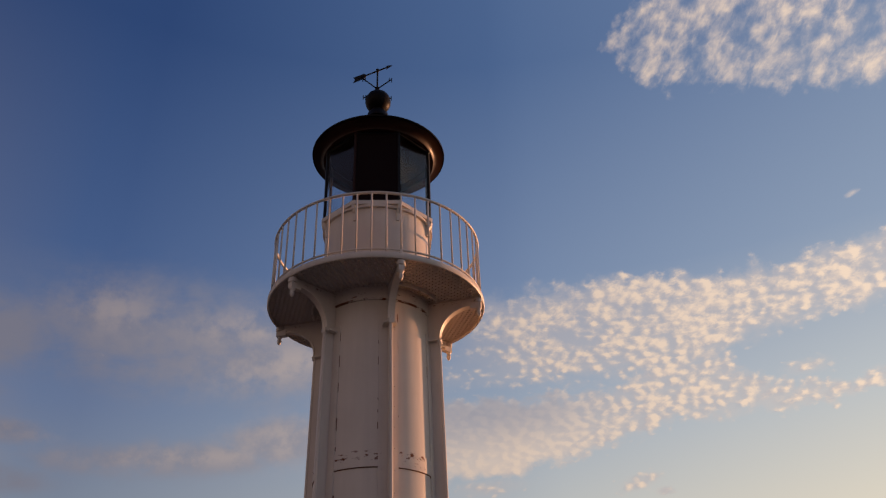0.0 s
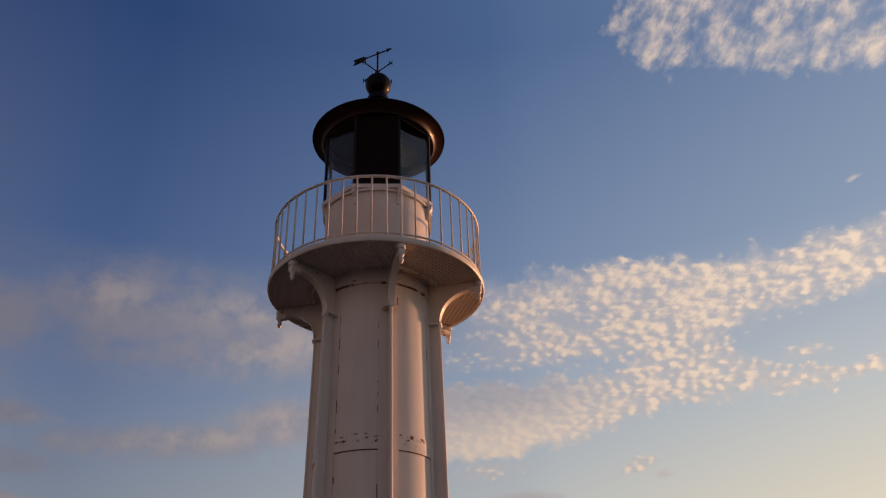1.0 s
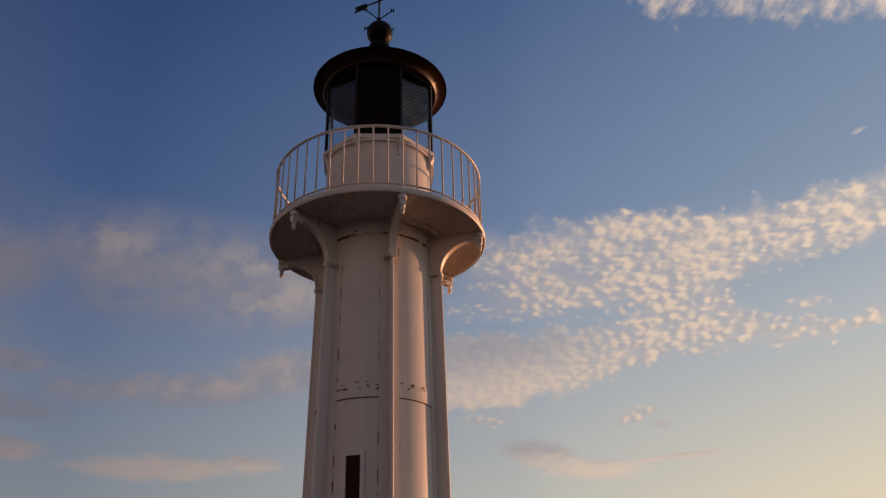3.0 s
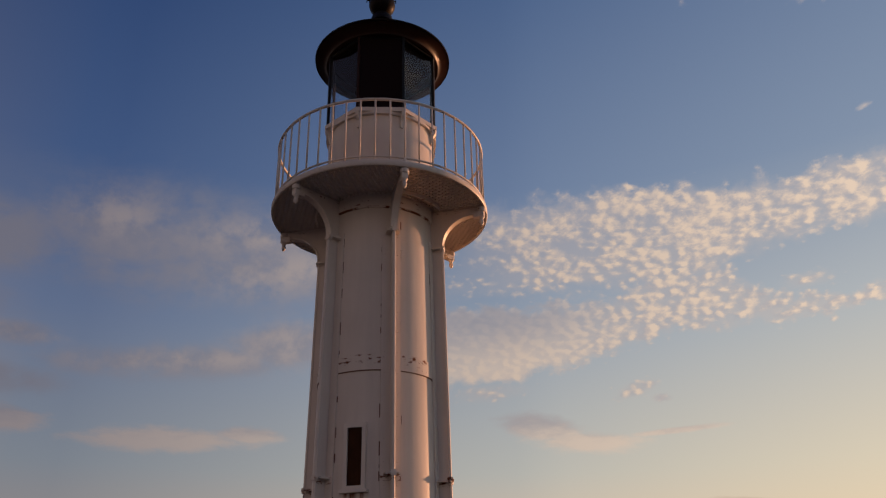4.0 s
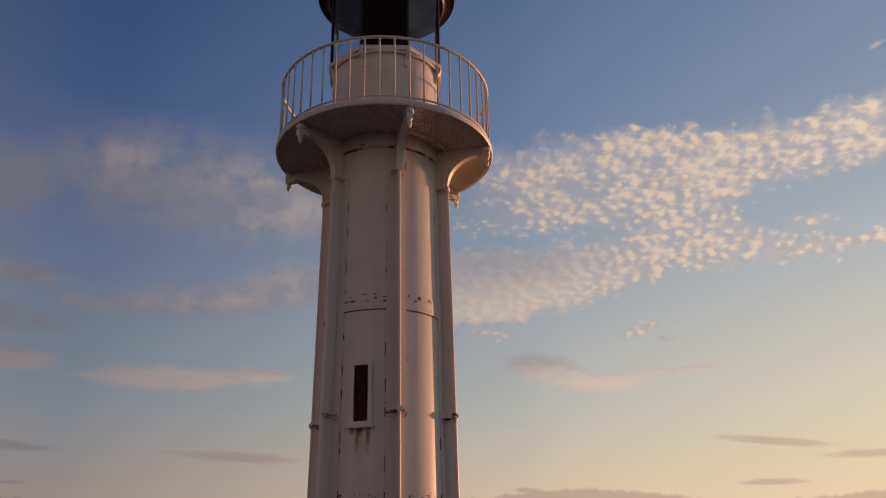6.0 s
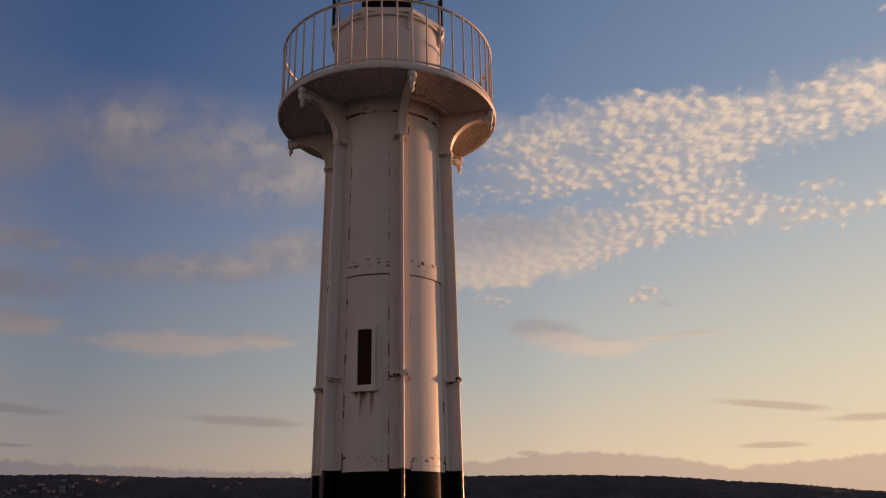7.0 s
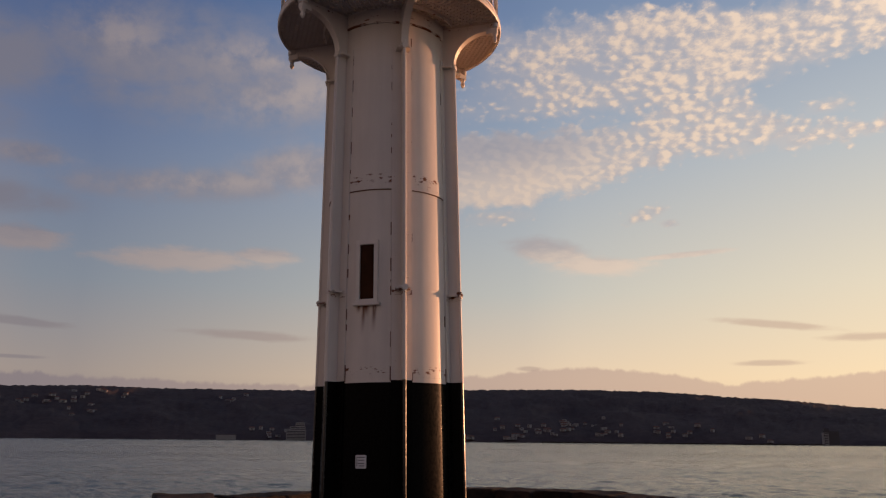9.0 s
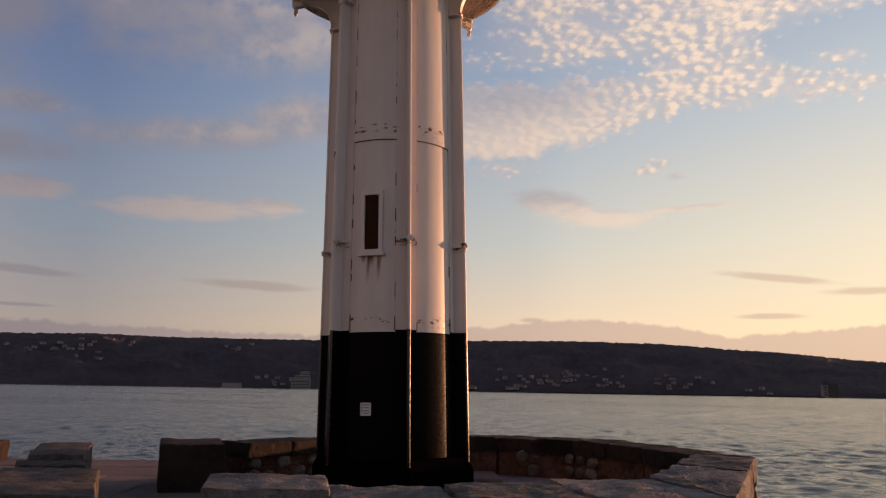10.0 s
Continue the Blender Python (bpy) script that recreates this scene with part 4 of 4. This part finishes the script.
def build_vane():
    root = new("weather_vane")
    root.parent = lighthouse
    root.matrix_basis = Matrix.Translation((-0.05, 0, 0))
    tagged(root, "black wrought iron weather vane with an arrow")
    rod = Shape().tube([(0, 0, 13.9), (0, 0, 14.62)], 0.02, 8).lathe([(0.0, 14.0), (0.05, 14.02), (0.05, 14.08), (0.0, 14.12)], 12).lathe([(0, 14.56), (0.035, 14.58), (0.035, 14.64), (0, 14.67)], 10)
    part("rod", rod.done("rod", IRON, True), root)
    for k in range(4):
        d = Vector((math.cos(radians(45 + 90 * k)), math.sin(radians(45 + 90 * k)), 0))
        end = d * 0.40 + Vector((0, 0, 14.06))
        arm = part("arm", Shape().tube([(0, 0, 14.06), end], 0.014, 6).done("arm", IRON), root)
        s = Shape().box((-0.035, -0.008, -0.06), (-0.018, 0.008, 0.06), Matrix.Translation(end)).box((0.018, -0.008, -0.06), (0.035, 0.008, 0.06), Matrix.Translation(end)).box((-0.035, -0.008, -0.012), (0.035, 0.008, 0.012), Matrix.Translation(end))
        part("letter_plate", s.done("letter_plate", IRON), arm)
    m = pose(0, 0, 14.6, 0, 0, -30)
    s = Shape().tube([m @ Vector((-0.55, 0, 0)), m @ Vector((0.34, 0, 0))], 0.016, 8)
    part("shaft", s.done("shaft", IRON), root)
    turn = m @ Matrix(((1, 0, 0, 0), (0, 0, 1, 0), (0, 1, 0, 0), (0, 0, 0, 1)))
    head = Shape().prism([(0.22, -0.055), (0.37, 0.0), (0.22, 0.055), (0.255, 0.0)], -0.006, 0.006, turn)
    part("arrow_head", head.done("arrow_head", IRON), root)
    tail = Shape().prism([(-0.63, -0.08), (-0.35, -0.075), (-0.27, 0.0), (-0.35, 0.075), (-0.63, 0.08), (-0.58, 0.0)], -0.006, 0.006, turn)
    part("arrow_tail", tail.done("arrow_tail", IRON), root)


def build_window():
    az = -18.2
    m = on_radius(az)
    root = new("window")
    root.parent = lighthouse
    tagged(root, "small narrow window with a white frame and rust streaks below")
    r = shell_r(4.0)
    z0, z1, w = 3.67, 4.52, 0.115
    s = Shape()
    for y0, y1, a, b in ((-w - 0.06, -w, z0 - 0.06, z1 + 0.07), (w, w + 0.06, z0 - 0.06, z1 + 0.07), (-w, w, z1, z1 + 0.07), (-w, w, z0 - 0.06, z0)):
        s.box((r - 0.05, y0, a), (r + 0.05, y1, b), m)
    part("window_frame", s.done("window_frame", WHITE), root)
    part("window_sill", Shape().box((r - 0.04, -w - 0.10, z0 - 0.10), (r + 0.085, w + 0.10, z0 - 0.055), m).done("window_sill", WHITE_TRIM), root)
    part("pane", Shape().box((r - 0.01, -w, z0), (r + 0.012, w, z1), m).done("pane", WINDOW), root, "dark brown glass pane")


def build_plate():
    m = on_radius(-21)
    r = shell_r(1.3) + 0.004
    root = new("sign_plate")
    root.parent = lighthouse
    tagged(root, "small white enamel sign with lines too small to read")
    z = 1.285
    k = 0.013
    outline = [(-0.083 + k, -0.095), (0.083 - k, -0.095), (0.083, -0.095 + k), (0.083, 0.095 - k), (0.083 - k, 0.095), (-0.083 + k, 0.095), (-0.083, 0.095 - k), (-0.083, -0.095 + k)]
    turn = m @ Matrix.Translation((r, 0, z)) @ Matrix(((0, 0, 1, 0), (1, 0, 0, 0), (0, 1, 0, 0), (0, 0, 0, 1)))
    part("plate", Shape().prism(outline, -0.01, 0.008, turn).done("plate", PLATE), root)
    bars = Shape()
    for y0, y1, a in ((-0.055, 0.06, 0.055), (-0.045, 0.055, 0.015), (-0.045, 0.05, -0.03), (-0.02, 0.05, -0.065)):
        bars.box((y0, a, 0.007), (y1, a + 0.014, 0.010), turn)
    bars.box((-0.066, -0.06, 0.007), (-0.056, 0.069, 0.010), turn)
    part("print", bars.done("print", INK), root, "grey printed lines")


def build_base():
    prof = [(0.9, 0.0), (1.335, 0.0), (1.335, 0.34), (1.31, 0.42), (1.26, 0.48), (1.24, 0.56), (0.9, 0.58)]
    part("plinth", flat_smooth(Shape().lathe(prof, 6, RIBS[0], RIBS[0] + 360).done("plinth", BLACK_MATT), 20), lighthouse, "black hexagonal iron plinth")


def window_glass():
    m, g, b, co = material("brown_window_glass", 0.2, 0.0, 0.04)
    g.put(b.inputs["Base Color"], g.mix(g.noise(co, 3.0, 3.0), (0.012, 0.005, 0.003), (0.06, 0.019, 0.008)))
    return m


WINDOW = window_glass()
build_shell()
for rib_az in RIBS:
    build_rib(rib_az)
    build_bracket(rib_az)
build_gallery()
build_deck_hoop(RIBS[0] + 6, RIBS[0] + 53)
build_deck_hoop(RIBS[4] - 353, RIBS[4] - 307)
build_railing()
build_lantern()
build_vane()
build_window()
build_plate()
build_base()


# ---------------------------------------------------------------- parapet, blocks and slabs
def rough_block(name, corners, z0, z1, mat, seed, cut=0.3, amount=0.035):
    """A hewn block over a plan of corners: cut into a grid, edges worn and faces uneven."""
    c = [Vector((x, y)) for x, y in corners]
    la, lb = max((c[1] - c[0]).length, (c[2] - c[3]).length), max((c[3] - c[0]).length, (c[2] - c[1]).length)
    na, nb, nc = max(2, round(la / cut)), max(2, round(lb / cut)), max(2, round((z1 - z0) / cut))
    bm = bmesh.new()
    grid = {}

    def vert(i, j, k):
        if (i, j, k) not in grid:
            u, v, w = i / na, j / nb, k / nc
            p = (c[0] * (1 - u) + c[1] * u) * (1 - v) + (c[3] * (1 - u) + c[2] * u) * v
            q = Vector((p.x, p.y, z0 + (z1 - z0) * w))
            edge = (i in (0, na)) + (j in (0, nb)) + (k == nc)
            d = noise.noise_vector(q * 1.8 + Vector((seed, 0, 0))) * amount * 0.55 + noise.noise_vector(q * 9.0 + Vector((0, seed, 0))) * amount * 0.4 + noise.noise_vector(q * 21.0) * amount * 0.25
            mid = (c[0] + c[1] + c[2] + c[3]) / 4
            if edge >= 2:
                inward = (Vector((mid.x, mid.y, (z0 + z1) / 2)) - q).normalized()
                d += inward * 0.016 * (1 + noise.noise(q * 5)) * (edge - 1)
            if k == 0:
                d.z = 0
            grid[i, j, k] = bm.verts.new(q + d)
        return grid[i, j, k]

    for i in range(na):
        for j in range(nb):
            for k, flip in ((0, True), (nc, False)):
                f = [vert(i, j, k), vert(i + 1, j, k), vert(i + 1, j + 1, k), vert(i, j + 1, k)]
                bm.faces.new(f[::-1] if flip else f)
    for k in range(nc):
        for i in range(na):
            for j in (0, nb):
                bm.faces.new([vert(i, j, k), vert(i + 1, j, k), vert(i + 1, j, k + 1), vert(i, j, k + 1)])
        for j in range(nb):
            for i in (0, na):
                bm.faces.new([vert(i, j, k), vert(i, j + 1, k), vert(i, j + 1, k + 1), vert(i, j, k + 1)])
    bmesh.ops.recalc_face_normals(bm, faces=bm.faces)
    me = bpy.data.meshes.new(name)
    bm.to_mesh(me)
    bm.free()
    me.materials.append(mat)
    return flat_smooth(me, 40)


TOP = 0.67
# plan of the parapet: outer and inner line, from the near left end round to the left pillar
OUTER = ((-1.65, -5.80), (0.6, -5.85), (3.05, -5.85), (4.22, -3.45), (5.46, -0.9), (5.05, 1.3), (4.05, 3.2), (2.4, 4.05), (0.2, 3.85), (-1.6, 2.75), (-3.0, 1.45))
INNER = ((-1.85, -4.50), (0.5, -4.65), (2.75, -4.25), (3.65, -2.5), (4.55, -0.65), (4.25, 0.9), (3.4, 2.5), (2.05, 3.3), (0.45, 3.1), (-1.1, 2.15), (-2.4, 0.8))
TOPS = (0.70, 0.645, 0.69, 0.68, 0.66, 0.655, 0.66, 0.67, 0.665, 0.66, 0.66)


def build_parapet():
    root = tagged(new("wall_parapet"), "low thick weathered stone parapet round the lighthouse", "wall", kind="structure")
    for i in range(len(OUTER) - 1):
        o0, o1, i0, i1 = [Vector(p) for p in (OUTER[i], OUTER[i + 1], INNER[i], INNER[i + 1])]
        # core of rubble and mortar, set back under the capping
        ring = [o0.lerp(i0, 0.06), o1.lerp(i1, 0.06), i1.lerp(o1, 0.06), i0.lerp(o0, 0.06)]
        low = 0.42
        part("core", rough_block("core", [(p.x, p.y) for p in ring], -0.08, low, MORTAR, i * 3.1, 0.35, 0.02), root)
        n = 2
        for k in range(n):
            a, b = k / n + 0.0015, (k + 1) / n - 0.0015
            q = [o0.lerp(o1, a), o0.lerp(o1, b), i0.lerp(i1, b), i0.lerp(i1, a)]
            h = TOPS[i] * (1 - k / n) + TOPS[i + 1] * k / n
            if (i, k) == (0, 1):
                h = 0.605               # broken stone in front of the tower
            # far capping gets the stone with shade in its colour
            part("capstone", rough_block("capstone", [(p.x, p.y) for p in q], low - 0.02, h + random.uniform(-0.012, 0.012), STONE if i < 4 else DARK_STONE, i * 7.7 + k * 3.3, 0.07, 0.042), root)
        # rubble set into the inner and outer faces
        for p0, p1, side in ((i0.lerp(o0, 0.05), i1.lerp(o1, 0.05), 1), (o0.lerp(i0, 0.05), o1.lerp(i1, 0.05), -1)):
            run = (p1 - p0).length
            d = (p1 - p0) / run
            out = Vector((d.y, -d.x)) * (-side)
            if out.dot((i0 - o0)) * side < 0:
                out = -out
            x = 0.1
            while x < run - 0.12:
                w = random.uniform(0.17, 0.34)
                bare = noise.noise(Vector(((p0.x + d.x * x) * 0.9, (p0.y + d.y * x) * 0.9, 4.0 * side))) > (-0.25 if i > 7 else 0.12)
                for row in range(2):
                    if random.random() < (0.85 if bare else 0.12):
                        c = p0 + d * (x + random.uniform(-0.03, 0.03))
                        z = 0.10 + row * 0.21 + random.uniform(-0.03, 0.03)
                        ob = part("stone", random.choice(COBBLES), root)
                        ob.matrix_basis = Matrix.Translation((c.x + out.x * 0.0, c.y + out.y * 0.0, z)) @ pose(0, 0, 0, random.uniform(-25, 25), random.uniform(-25, 25), math.degrees(math.atan2(d.y, d.x))) @ Matrix.Diagonal((w * 0.56, 0.06, random.uniform(0.095, 0.125), 1))
                x += w + 0.03
    return root


def cobble(seed):
    bm = bmesh.new()
    bmesh.ops.create_icosphere(bm, subdivisions=2, radius=1.0)
    for v in bm.verts:
        v.co *= 1 + 0.35 * noise.noise(v.co * 1.2 + Vector((seed * 5.1, 0, 0)))
        v.co = Vector([math.copysign(min(abs(c), 0.86), c) for c in v.co])
    me = bpy.data.meshes.new("stone")
    bm.to_mesh(me)
    bm.free()
    me.materials.append(RUBBLE)
    me.polygons.foreach_set("use_smooth", [True] * len(me.polygons))
    return me


COBBLES = [cobble(k) for k in range(6)]


def stone_thing(name, corners, z0, z1, seed, label, category, group="", mat=None, cut=0.09):
    c = Vector((sum(x for x, _ in corners) / 4, sum(y for _, y in corners) / 4, z0))
    me = rough_block(name, [(x - c.x, y - c.y) for x, y in corners], 0.0, z1 - z0, mat or BLOCK_STONE, seed, cut, 0.04)
    ob = new(name, me)
    ob.matrix_world = Matrix.Translation(c)
    return tagged(ob, label, category, group)


build_parapet()
# pillar at the end of the parapet, its shade put into the stone colour
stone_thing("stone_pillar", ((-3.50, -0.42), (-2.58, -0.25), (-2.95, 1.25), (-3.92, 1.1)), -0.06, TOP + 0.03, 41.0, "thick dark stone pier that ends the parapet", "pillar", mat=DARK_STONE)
# row of hewn blocks beside the entrance
stone_thing("stone_block", ((-4.74, -2.05), (-4.02, -2.0), (-4.74, 0.30), (-5.50, 0.20)), 0.0, 0.67, 51.0, "large cracked stone block on the pier", "stone block", "hewn blocks on the pier")
stone_thing("stone_block", ((-4.55, -2.75), (-3.72, -2.7), (-3.98, -1.98), (-4.86, -2.05)), 0.0, 0.60, 57.0, "large cracked stone block on the pier", "stone block", "hewn blocks on the pier")
stone_thing("stone_block", ((-3.85, -5.6), (-2.60, -5.6), (-3.42, -3.15), (-4.48, -3.2)), 0.0, 0.62, 63.0, "lower worn stone block beside the entrance", "stone block", "hewn blocks on the pier")
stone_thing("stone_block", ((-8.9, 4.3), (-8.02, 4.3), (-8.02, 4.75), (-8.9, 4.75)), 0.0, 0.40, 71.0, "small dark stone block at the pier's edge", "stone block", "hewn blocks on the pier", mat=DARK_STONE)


def build_slabs():
    root = tagged(new("floor_slabs"), "worn pinkish stone slabs of the pier deck", "paving", kind="structure")
    s = Shape().add([(-0.997, -0.747, -0.055), (0.997, -0.747, -0.055), (0.997, 0.747, -0.055), (-0.997, 0.747, -0.055), (-0.985, -0.735, 0.0), (0.985, -0.735, 0.0), (0.985, 0.735, 0.0), (-0.985, 0.735, 0.0)],
                    [(0, 3, 2, 1), (4, 5, 6, 7), (0, 1, 5, 4), (1, 2, 6, 5), (2, 3, 7, 6), (3, 0, 4, 7)])
    me = s.done("slab", DECK)
    for j in range(14):
        for i in range(12):
            x, y = 2.0 - i * 2.0 + (j % 2), 4.2 - j * 1.5
            if x > 1.5 and y > -6:
                continue
            ob = part("slab", me, root)
            ob.location = (x, y, random.uniform(-0.006, 0.004))


build_slabs()
